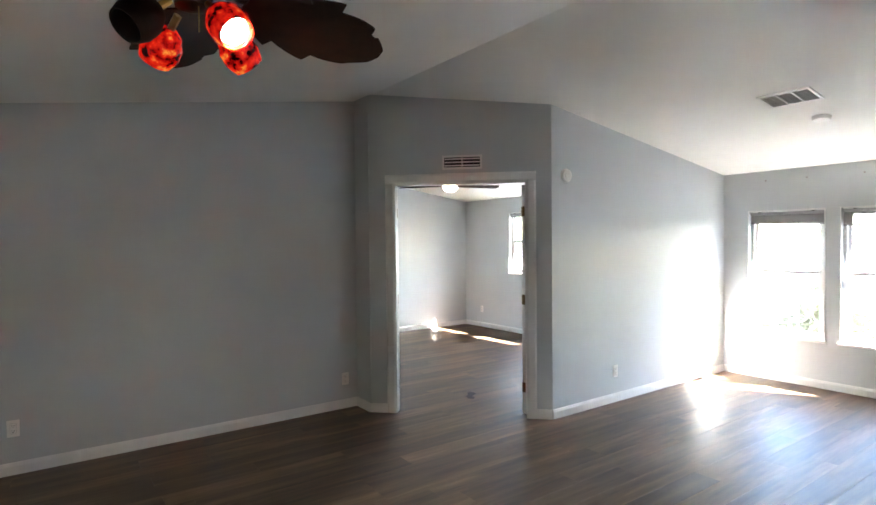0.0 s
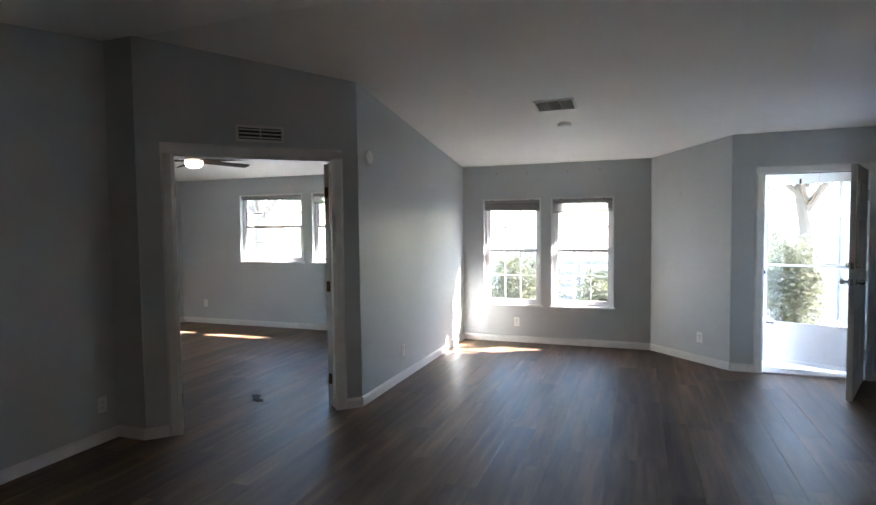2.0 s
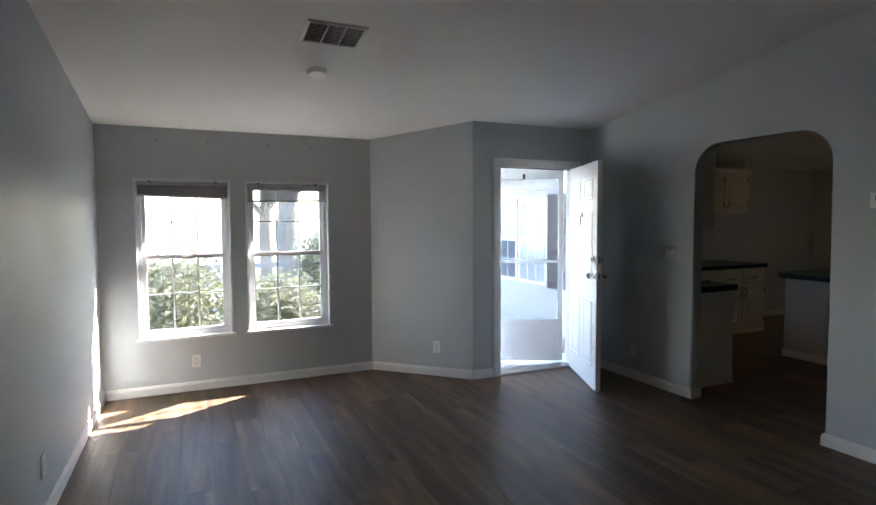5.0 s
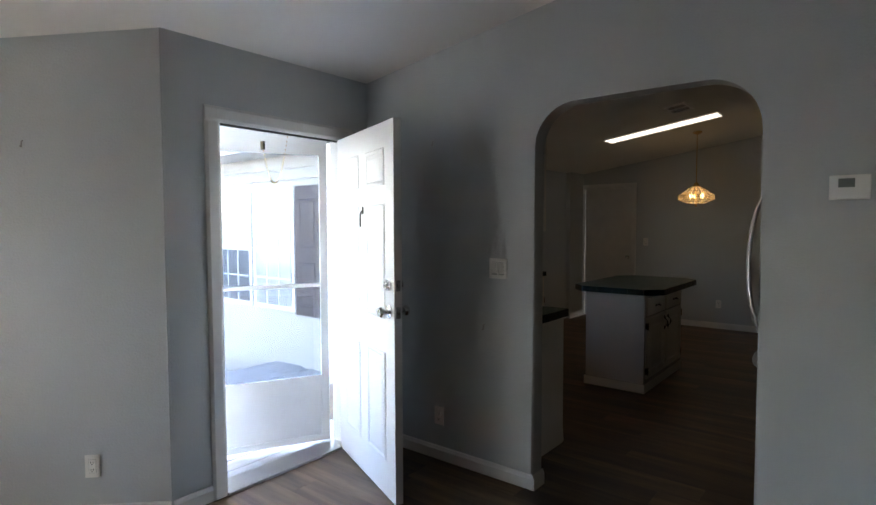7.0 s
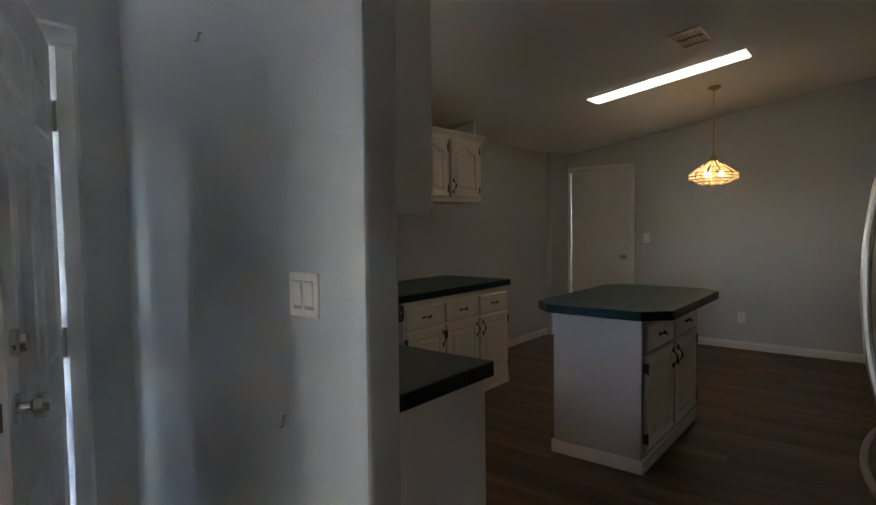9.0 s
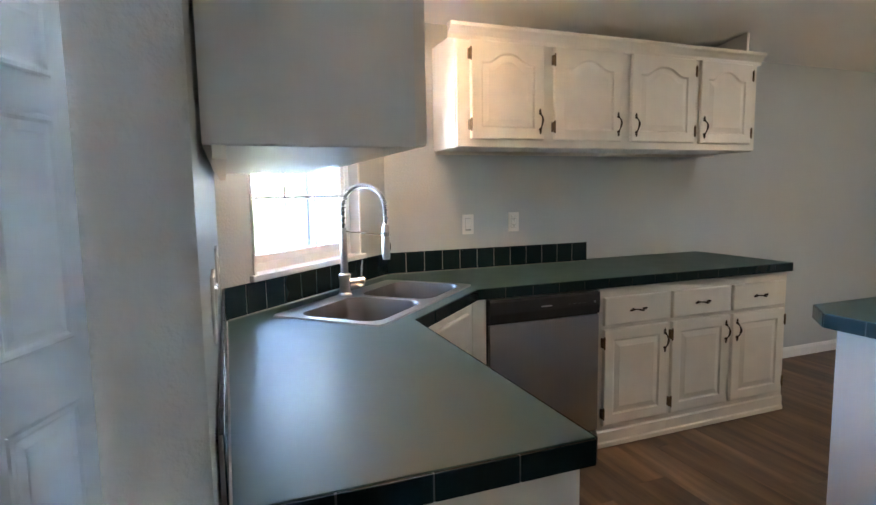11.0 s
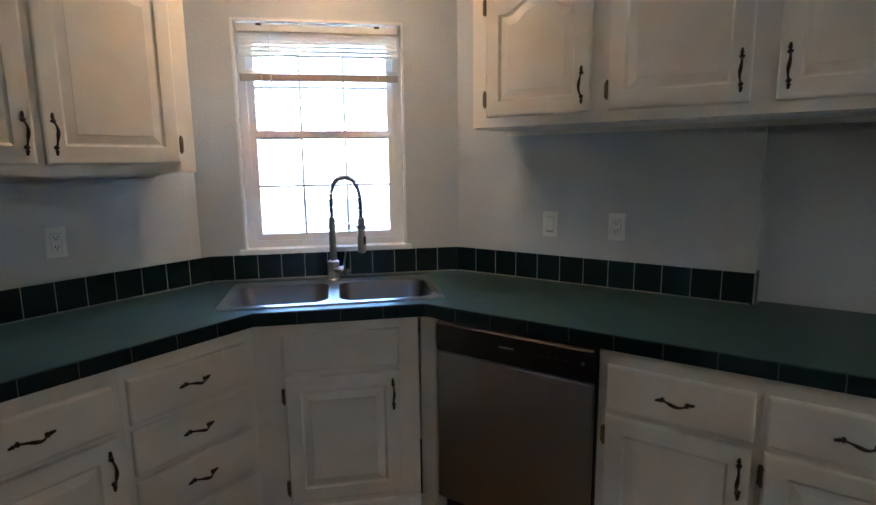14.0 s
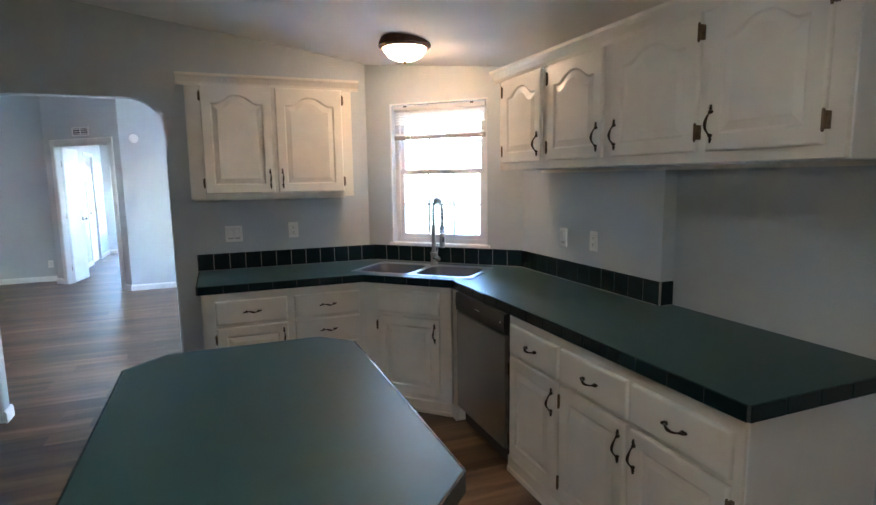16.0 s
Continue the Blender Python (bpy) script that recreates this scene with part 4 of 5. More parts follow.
def wall_cabinet(m, w, deep, z0, z1, specs, label, ends, crown_left=0.0, crown_right=0.0):
    c = thing("wall_cabinet", m, label, "cabinet", "kitchen wall cabinets")
    part("body", boxed(0, 0, z0, w, deep, z1), CREAM, c)
    part("underside", boxed(0.01, 0.05, z0 - 0.003, w - 0.01, deep, z0 - 0.0005), SIDEPANEL, c)
    for on, x, s in ((ends[0], 0, -1), (ends[1], w, 1)):
        if on:
            part("end_panel", boxed(x, 0.02, z0 - 0.002, x + s * 0.006, deep, z1), SIDEPANEL, c, "plain white end panel")
    bm = prism(bmesh.new(), [(0.0, z1 - 0.03), (-0.012, z1 - 0.03), (-0.016, z1 - 0.012), (-0.034, z1 + 0.012), (-0.048, z1 + 0.024), (-0.05, z1 + 0.04), (0, z1 + 0.04)], "x", -crown_left, w + crown_right)
    part("crown_moulding", bm, CREAM, c, "cream crown moulding")
    part("light_rail", boxed(0, deep - 0.03, z0 - 0.022, w, deep - 0.012, z0 - 0.003), CREAM, c)
    fronts(c, specs)
    return c


M = pose(2.86, 4.90, 0, 0, 0, 90)
base_cabinet(M, 0.535, 0.62, [("drawer", 0.075, 0.51, 0.665, 0.815, 0, 0, "drawer"), ("door", 0.075, 0.51, 0.12, 0.645, 0, -1, "high")],
             "cream base cabinet with one drawer over one door", (True, False))
base_cabinet(M @ pose(0.5355, 0, 0), 0.4945, 0.62, [("drawer", 0.02, 0.455, a, b, 0, 0, "drawer") for a, b in ((0.665, 0.815), (0.49, 0.645), (0.305, 0.47), (0.12, 0.285))],
             "cream base cabinet with four drawers")
base_cabinet(pose(2.86, 5.93, 0, 0, 0, 45), 0.640, 0.40, [("false", 0.11, 0.56, 0.675, 0.825, 0, 0, ""), ("door", 0.11, 0.56, 0.12, 0.65, 0, -1, "high")],
             "cream corner sink cabinet with one raised-panel door", top=0.70)
R = pose(0, 6.405, 0)
f0 = thing("cabinet_filler", R, "narrow cream filler post beside the dishwasher", "cabinet filler")
part("post", boxed(3.312, -0.014, 0, 3.395, 0.6, 0.868, bevel=0.010), CREAM, f0)
part("toe_board", boxed(3.312, -0.026, 0, 3.393, -0.0145, 0.085, bevel=0.003), CREAM, f0, "scuffed cream toe board")
base_cabinet(R @ pose(4.045, 0, 0), 0.4695, 0.62, [("drawer", 0.03, 0.455, 0.665, 0.815, 0, 0, "drawer"), ("door", 0.03, 0.455, 0.12, 0.645, 0, -1, "high")],
             "cream base cabinet with one drawer over one door")
base_cabinet(R @ pose(4.515, 0, 0), 0.915, 0.62, [("drawer", 0.015, 0.435, 0.665, 0.815, 0, 0, "drawer"), ("drawer", 0.465, 0.885, 0.665, 0.815, 0, 0, "drawer"),
             ("door", 0.015, 0.435, 0.12, 0.645, 0, -1, "high"), ("door", 0.465, 0.885, 0.12, 0.645, 0, 1, "high")], "cream double base cabinet with two drawers and two doors", (False, True))

U = pose(2.556, 4.878, 0, 0, 0, 90)
wall_cabinet(U, 1.07, 0.32, 1.446, 2.205, [("door", 0.085, 0.525, 1.480, 2.178, 0.055, -1, "low"), ("door", 0.55, 1.0, 1.480, 2.178, 0.055, 1, "low")],
             "cream wall cabinet with two arched raised-panel doors", (True, True), 0.05, 0.05)
V = pose(3.386, 6.695, 0)
wall_cabinet(V, 2.07, 0.335, 1.609, 2.170, [("door", 0.07, 0.498, 1.648, 2.140, 0.05, -1, "low"), ("door", 0.565, 1.01, 1.648, 2.140, 0.05, -1, "low"),
             ("door", 1.08, 1.55, 1.648, 2.140, 0.05, 1, "low"), ("door", 1.595, 2.015, 1.648, 2.140, 0.05, 1, "low")],
             "long cream wall cabinet with four arched raised-panel doors", (True, True), 0.05, 0.02)
t = thing("cabinet_top_panel", V, "cream board standing on the wall cabinet to the ceiling", "panel")
part("board", prism(bmesh.new(), [(0.03, 2.168), (0.41, 2.168), (0.41, ceil_z(7.11) - 0.004), (0.03, ceil_z(6.73) - 0.004)], "x", 2.01, 2.03), CREAM, t)


# ---- kitchen: counters ----
TOP, EDGE = 0.92, 0.052


def slab(parent, outline, hole=None, z0=0.868, z1=TOP, mat=None):
    bm = bmesh.new()
    edges = []
    for ring in [outline] + ([hole] if hole else []):
        vs = [bm.verts.new((x, y, z1)) for x, y in ring]
        edges += [bm.edges.new((vs[i], vs[(i + 1) % len(vs)])) for i in range(len(vs))]
    bmesh.ops.triangle_fill(bm, edges=edges, use_beauty=True)
    faces = bm.faces[:]
    geo = bmesh.ops.extrude_face_region(bm, geom=faces)
    bmesh.ops.translate(bm, vec=(0, 0, z0 - z1), verts=[v for v in geo["geom"] if isinstance(v, bmesh.types.BMVert)])
    return part("worktop", bm, mat or GREEN, parent, "dull green laminate top")


TILE_MESH = {}


def tile_row(parent, p, q, z0, z1, wide, thick, name, joint=None):
    """Tiles along p to q, proud of that line to its right-hand side (seen from above)."""
    p, q = Vector((*p, 0)), Vector((*q, 0))
    n = max(1, round((q - p).length / wide))
    w, ang = (q - p).length / n, math.atan2(q.y - p.y, q.x - p.x)
    back = part("grout", boxed(0, -thick * 0.72, z0 + 0.001, (q - p).length, 0.0, z1 - 0.001), joint or GROUT, parent, "pale grout" if joint is None else "dark grout")
    back.matrix_local = Matrix.Translation(p) @ Matrix.Rotation(ang, 4, 'Z')
    key = (round(w, 4), z0, z1, thick)
    for k in range(n):
        if key not in TILE_MESH:
            ob = part(name, boxed(0.0019, -thick, z0, w - 0.0019, -0.0005, z1, bevel=0.0016), TILE, parent)
            TILE_MESH[key] = ob.data
        else:
            ob = new(name, TILE_MESH[key])
            ob.parent = parent
        tip = random.uniform(-0.006, 0.006)
        ob.matrix_local = Matrix.Translation(p + (q - p) * (k / n)) @ Matrix.Rotation(ang + tip * 0.3, 4, 'Z') @ Matrix.Translation((0, random.uniform(-0.0006, 0.0004), 0))


def rounded(x0, y0, x1, y1, r, n=5):
    pts = []
    for cx, cy, a0 in ((x1 - r, y1 - r, 0), (x0 + r, y1 - r, 90), (x0 + r, y0 + r, 180), (x1 - r, y0 + r, 270)):
        for k in range(n + 1):
            a = radians(a0 + 90 * k / n)
            pts.append((cx + r * math.cos(a), cy + r * math.sin(a)))
    return pts


SINK = pose(ARCH_K, 6.04, 0, 0, 0, 45)
S0, S1, SY0, SY1 = 0.23, 1.13, -0.482, -0.01
hole = [tuple((SINK @ Vector((x, y, 0))).xy) for x, y in rounded(S0 + 0.015, SY0 + 0.015, S1 - 0.015, SY1 - 0.015, 0.03)]
ct = thing("kitchen_counter", pose(0, 0, 0), "green laminate counter with dark green tile edging round the corner", "counter")
slab(ct, [(2.234, 4.878), (2.877, 4.878), (2.877, 5.923), (3.342, 6.388), (5.45, 6.388), (5.45, 7.116), (4.424, 7.116), (4.424, 7.036), (3.094, 7.036), (2.234, 6.176)], hole)
for p, q in (((2.234, 4.878), (2.877, 4.878)), ((2.877, 4.878), (2.877, 5.923)), ((2.877, 5.923), (3.342, 6.388)), ((3.342, 6.388), (5.45, 6.388)), ((5.45, 6.388), (5.45, 7.116))):
    tile_row(ct, p, q, TOP - EDGE, TOP - 0.002, 0.152, 0.008, "edge_tile", EDGEGROUT)
bs = thing("tile_backsplash", pose(0, 0, 0), "low backsplash of dark green square tiles with pale grout", "backsplash")
for p, q in (((2.234, 4.868), (2.234, 6.18)), ((2.234, 6.18), (3.09, 7.036)), ((3.09, 7.036), (4.424, 7.036)), ((4.424, 7.036), (4.424, 7.112))):
    tile_row(bs, p, q, TOP + 0.001, 1.042, 0.108, 0.009, "tile")
    a, b = Vector((*p, 0)), Vector((*q, 0))
    c = part("caulk_line", prism(bmesh.new(), [(-0.008, TOP + 0.0005), (-0.0135, TOP + 0.0005), (-0.0095, TOP + 0.005), (-0.008, TOP + 0.006)], "x", 0.01, (b - a).length - 0.01), GROUT, bs, "pale caulk line")
    c.matrix_local = Matrix.Translation(a) @ Matrix.Rotation(math.atan2(b.y - a.y, b.x - a.x), 4, 'Z')

# ---- sink and faucet ----
sk = thing("kitchen_sink", SINK, "double-bowl stainless steel sink set in the corner counter", "sink")
BOWLS = ((S0 + 0.035, SY0 + 0.035, (S0 + S1) / 2 - 0.022, SY1 - 0.085), ((S0 + S1) / 2 + 0.022, SY0 + 0.035, S1 - 0.035, SY1 - 0.085))
bm = bmesh.new()
edges = []
for ring in [rounded(S0, SY0, S1, SY1, 0.03)] + [rounded(*b, 0.065) for b in BOWLS]:
    vs = [bm.verts.new((x, y, TOP + 0.006)) for x, y in ring]
    edges += [bm.edges.new((vs[i], vs[(i + 1) % len(vs)])) for i in range(len(vs))]
bmesh.ops.triangle_fill(bm, edges=edges, use_beauty=True)
ring0, ring1 = rounded(S0, SY0, S1, SY1, 0.03), rounded(S0 - 0.004, SY0 - 0.004, S1 + 0.004, SY1 + 0.004, 0.033)
rings(bm, [[(x, y, TOP + 0.006) for x, y in ring0], [(x, y, TOP + 0.0005) for x, y in ring1]], False, False)
part("rim", bm, STEEL, sk, "polished steel rim", True)
for b in BOWLS:
    loops = []
    for inset, z, r in ((0, TOP + 0.006, 0.065), (0.004, TOP - 0.004, 0.063), (0.012, TOP - 0.10, 0.06), (0.022, TOP - 0.155, 0.055), (0.05, TOP - 0.172, 0.045), (0.10, TOP - 0.175, 0.03)):
        loops.append([(x, y, z) for x, y in rounded(b[0] + inset, b[1] + inset, b[2] - inset, b[3] - inset, r)])
    bw = part("bowl", rings(bmesh.new(), loops, False, True), SINKSTEEL, sk, "brushed steel bowl", True)
    cx, cy = (b[0] + b[2]) / 2, (b[1] + b[3]) / 2
    part("drain", lathe(bmesh.new(), [(0.042, TOP - 0.174), (0.040, TOP - 0.170), (0.03, TOP - 0.176), (0.002, TOP - 0.176)], 18, (cx, cy, 0)), CHROME, bw, "", True)
fc = thing("kitchen_faucet", pose(2.742, 6.492, TOP + 0.006, 0, 0, -3), "tall spring-neck stainless faucet with a pull-down spray", "faucet")
part("base", lathe(bmesh.new(), [(0.030, 0), (0.030, 0.006), (0.024, 0.012), (0.024, 0.075), (0.027, 0.080), (0.027, 0.092), (0.019, 0.098)], 20), STEEL, fc, "", True)
part("post", tube(bmesh.new(), [(0, 0, 0.09), (0, 0, 0.30)], [0.017, 0.0145], 16), STEEL, fc, "", True)
part("valve", lathe(bmesh.new(), [(0.019, 0.02), (0.019, 0.06), (0.022, 0.062), (0.022, 0.085), (0.002, 0.087)], 16, (0, 0, 0.055), "x"), CHROME, fc, "", True)
part("lever", tube(bmesh.new(), [(0.072, 0, 0.06), (0.076, 0, 0.10), (0.084, 0.004, 0.150)], [0.006, 0.005, 0.004], 8), CHROME, fc, "", True)
arc = [(0, 0, 0.30), (0, 0, 0.37)]
for k in range(1, 13):
    a = math.pi * (1 - k / 12)
    arc.append((0.095 + 0.095 * math.cos(a), 0, 0.39 + 0.095 * math.sin(a)))
arc.append((0.192, 0, 0.30))
part("hose", tube(bmesh.new(), arc, 0.0075, 10), RUBBER, fc, "dark hose inside the spring", True)
coil, total = [], 34 * 9
for k in range(total + 1):
    u = k / total * (len(arc) - 1)
    i = min(int(u), len(arc) - 2)
    p, q = Vector(arc[i]), Vector(arc[i + 1])
    c, d = p.lerp(q, u - i), (q - p).normalized()
    s = d.cross(Vector((0, 1, 0))).normalized()
    a = 2 * math.pi * k / 9
    coil.append(c + (s * math.cos(a) + Vector((0, 1, 0)) * math.sin(a)) * 0.0125)
part("spring", tube(bmesh.new(), coil, 0.0022, 5), CHROME, fc, "coiled steel spring", True)
part("spray_head", lathe(bmesh.new(), [(0.010, 0.31), (0.016, 0.30), (0.016, 0.235), (0.019, 0.225), (0.019, 0.165), (0.015, 0.15), (0.002, 0.149)], 16, (0.192, 0, 0)), STEEL, fc, "", True)
part("spray_button", boxed(0.205, -0.006, 0.19, 0.214, 0.006, 0.225, bevel=0.002), BLACK, fc)
part("holder_arm", tube(bmesh.new(), [(0.012, 0, 0.285), (0.178, 0, 0.265)], 0.004, 8), CHROME, fc, "", True)
part("holder_ring", lathe(bmesh.new(), [(0.021, 0.275), (0.021, 0.255), (0.017, 0.255), (0.017, 0.275)], 16, (0.192, 0, 0)), CHROME, fc, "", True)

# ---- dishwasher, fridge ----
dw = thing("dishwasher", R @ pose(3.40, 0, 0), "stainless dishwasher with a black control strip under the counter", "dishwasher")
part("body", boxed(0.002, 0.0, 0.10, 0.638, 0.58, 0.862), BLACK, dw)
part("door", boxed(0.006, -0.024, 0.115, 0.634, 0.0, 0.735, bevel=0.004), STEEL, dw, "brushed stainless door")
part("control_strip", prism(bmesh.new(), [(0.0, 0.74), (-0.026, 0.745), (-0.032, 0.79), (-0.030, 0.85), (-0.022, 0.858), (0, 0.86)], "x", 0.006, 0.634), BLACK, dw, "glossy black control strip")
part("badge", boxed(0.285, -0.0335, 0.806, 0.345, -0.031, 0.812), STEEL, dw)
for k in range(4):
    part("button", boxed(0.44 + 0.03 * k, -0.0335, 0.804, 0.456 + 0.03 * k, -0.0312, 0.808), FRIDGE, dw)
part("knob", lathe(bmesh.new(), [(0.006, -0.036), (0.006, -0.030)], 10, (0.60, 0, 0.808), "y"), STEEL, dw)
part("toe_plate", boxed(0.01, 0.03, 0.0, 0.63, 0.05, 0.10), BLACK, dw)

fr = thing("fridge", pose(3.86, 3.755, 0, 0, 0, 180), "stainless bottom-freezer fridge with dark grey sides and bar handles", "fridge")
part("cabinet", boxed(0, 0.07, 0.02, 0.90, 0.76, 1.79, bevel=0.006), FRIDGE, fr, "dark grey textured cabinet")
part("fridge_door", boxed(0.003, 0.0, 0.755, 0.897, 0.065, 1.785, bevel=0.010), STEEL, fr, "brushed stainless upper door")
part("freezer_drawer", boxed(0.003, 0.0, 0.09, 0.897, 0.065, 0.742, bevel=0.010), STEEL, fr, "brushed stainless freezer drawer")
part("hinge_cover", boxed(0.80, 0.02, 1.787, 0.895, 0.12, 1.812, bevel=0.006), BLACK, fr)
part("hinge_cover", boxed(0.01, 0.02, 1.787, 0.10, 0.12, 1.812, bevel=0.006), BLACK, fr)
part("grille", boxed(0.02, 0.03, 0.0, 0.88, 0.06, 0.085), BLACK, fr)
pts = [(0.83, -0.005 - 0.068 * math.sin(math.pi * k / 14) ** 0.6, 0.87 + 0.76 * k / 14) for k in range(15)]
part("door_handle", tube(bmesh.new(), pts, 0.012, 10), STEEL, fr, "long bowed steel handle", True)
pts = [(0.08 + 0.74 * k / 14, -0.005 - 0.068 * math.sin(math.pi * k / 14) ** 0.6, 0.665) for k in range(15)]
part("drawer_handle", tube(bmesh.new(), pts, 0.012, 10), STEEL, fr, "bowed steel drawer handle", True)

# ---- island ----
IX0, IX1, IY0, IY1, CH = 4.245, 5.585, 4.71, 5.537, 0.13
ow = [(IX0 + CH, IY0), (IX1 - CH, IY0), (IX1, IY0 + CH), (IX1, IY1 - CH), (IX1 - CH, IY1), (IX0 + 0.12, IY1), (IX0, IY1 - 0.12), (IX0, IY0 + CH)]
il = thing("kitchen_island", pose(0, -0.025, 0), "cream kitchen island under a green laminate top with clipped corners", "island")
inner = [(x + (0.008 if x < 4.9 else -0.008), y + (0.008 if y < 5.1 else -0.008)) for x, y in ow]
slab(il, inner)
for i in range(len(inner)):
    tile_row(il, inner[i], inner[(i + 1) % len(inner)], TOP - EDGE, TOP - 0.002, 0.152, 0.008, "edge_tile", EDGEGROUT)
part("body", boxed(4.285, 4.85, 0, 5.40, 5.385, 0.868), ISLANDPANEL, il, "plain island body in beige darkened for shade")
bm = bmesh.new()
for a in ((4.273, 4.838, 5.412, 4.85), (4.273, 5.385, 5.412, 5.397), (4.273, 4.85, 4.285, 5.385), (5.40, 4.85, 5.412, 5.385)):
    box(bm, a[0], a[1], 0, a[2], a[3], 0.075)
part("toe_board", bm, CREAM, il, "chipped white toe board")
for x, (a, b) in ((0.0, (0.04, 0.53)), (0.0, (0.575, 1.07))):
    d = part("drawer_front", panel_front(bmesh.new(), a, 0.68, b, 0.83, 0.02, 0, 0.05, True, -0.001), CREAM, il)
    d.matrix_local = pose(4.285, 4.85, 0)
    pull("handle", d, (a + b) / 2, 0.755, -0.021, 0.115, True)
    d = part("door", panel_front(bmesh.new(), a, 0.12, b, 0.66, 0.02, 0, 0.058, False, -0.001), CREAM, il, "cream raised-panel door")
    d.matrix_local = pose(4.285, 4.85, 0)
    left = a < 0.3
    pull("handle", d, b - 0.028 if left else a + 0.028, 0.565, -0.021)
    for z in (0.19, 0.59):
        hinge(d, a if left else b, z, -0.001, -1 if left else 1)

# ---- kitchen lights ----
FLX, FLY0, FLY1 = 5.92, 4.62, 5.80
m = on_ceiling(FLX, (FLY0 + FLY1) / 2, 90)
fl = thing("fluorescent_light", m, "long lit fluorescent ceiling panel", "ceiling light")
h = (FLY1 - FLY0) / 2 + 0.02
part("frame", boxed(-h - 0.006, -0.010, -0.116, h + 0.006, 0.0, 0.116, bevel=0.003), VINYL, fl, "white metal frame")
part("diffuser", boxed(-h, -0.016, -0.11, h, -0.0105, 0.11, bevel=0.002), TUBE, fl, "lit white diffuser")

dm = thing("dome_light", pose(3.03, 6.20, ceil_z(6.20)), "lit frosted glass dome light with a bronze rim", "ceiling light")
part("rim", lathe(bmesh.new(), [(0.15, 0.02), (0.165, -0.01), (0.168, -0.035), (0.150, -0.05), (0.135, -0.045), (0.13, 0.0)], 32), RIMBROWN, dm, "brown bronze rim", True)
part("glass_dome", lathe(bmesh.new(), [(0.138, -0.04), (0.13, -0.065), (0.105, -0.095), (0.06, -0.117), (0.012, -0.123), (0.002, -0.123)], 32), DOME, dm, "lit frosted glass dome", True)
part("finial", lathe(bmesh.new(), [(0.012, -0.12), (0.012, -0.13), (0.006, -0.142), (0.001, -0.144)], 12), BRASS, dm, "", True)

AMBER = glass("amber_leaded_glass", (1.0, 0.90, 0.68), 0.08)
an, al = AMBER.node_tree.nodes, AMBER.node_tree.links
haze, veil = an.new("ShaderNodeBsdfTranslucent"), an.new("ShaderNodeMixShader")
haze.inputs[0].default_value = (0.95, 0.80, 0.55, 1)
veil.inputs[0].default_value = 0.25
al.new(an["Material Output"].inputs[0].links[0].from_socket, veil.inputs[1])
al.new(haze.outputs[0], veil.inputs[2])
al.new(veil.outputs[0], an["Material Output"].inputs[0])
PX, PY = 6.66, 5.0
pd = thing("pendant_lamp", pose(PX, PY, 0), "brass pendant lamp with leaded amber glass panels, lit", "pendant lamp")
pt = ceil_z(PY)
part("canopy", lathe(bmesh.new(), [(0.055, pt + 0.004), (0.055, pt - 0.012), (0.02, pt - 0.03), (0.004, pt - 0.032)], 18), BRASS, pd, "", True)
part("chain", tube(bmesh.new(), [(0, 0, pt - 0.03), (0, 0, 1.985)], 0.005, 6), BRASS, pd)
part("cap", lathe(bmesh.new(), [(0.004, 2.0), (0.022, 1.985), (0.034, 1.96), (0.045, 1.945)], 16), BRASS, pd, "", True)
for k in range(12):
    a, b = radians(30 * k), radians(30 * (k + 1))
    for r0, z0, r1, z1 in ((0.045, 1.945, 0.205, 1.835), (0.205, 1.835, 0.205, 1.785), (0.205, 1.785, 0.09, 1.735)):
        bm = bmesh.new()
        q = [(r0 * math.cos(a), r0 * math.sin(a), z0), (r0 * math.cos(b), r0 * math.sin(b), z0), (r1 * math.cos(b), r1 * math.sin(b), z1), (r1 * math.cos(a), r1 * math.sin(a), z1)]
        vs = [bm.verts.new(v) for v in q]
        bm.faces.new(vs)
        g = bmesh.ops.extrude_face_region(bm, geom=bm.faces[:])
        bmesh.ops.scale(bm, vec=(0.985, 0.985, 1), verts=[v for v in g["geom"] if isinstance(v, bmesh.types.BMVert)])
        part("glass_panel", bm, AMBER, pd, "amber bevelled glass panel").visible_shadow = False
    part("lead_strip", tube(bmesh.new(), [(0.047 * math.cos(a), 0.047 * math.sin(a), 1.946), (0.207 * math.cos(a), 0.207 * math.sin(a), 1.836), (0.207 * math.cos(a), 0.207 * math.sin(a), 1.784), (0.09 * math.cos(a), 0.09 * math.sin(a), 1.734)], 0.0045, 5), BRONZE, pd)
for r, z in ((0.128, 1.889), (0.207, 1.836), (0.207, 1.81), (0.207, 1.784), (0.15, 1.76), (0.09, 1.734)):
    ringp = [(r * math.cos(radians(30 * k)), r * math.sin(radians(30 * k)), z) for k in range(13)]
    part("lead_band", tube(bmesh.new(), ringp, 0.0036, 5), BRONZE, pd)
part("stem", tube(bmesh.new(), [(0, 0, 1.95), (0, 0, 1.70)], [0.011, 0.014], 10), BRASS, pd, "", True)
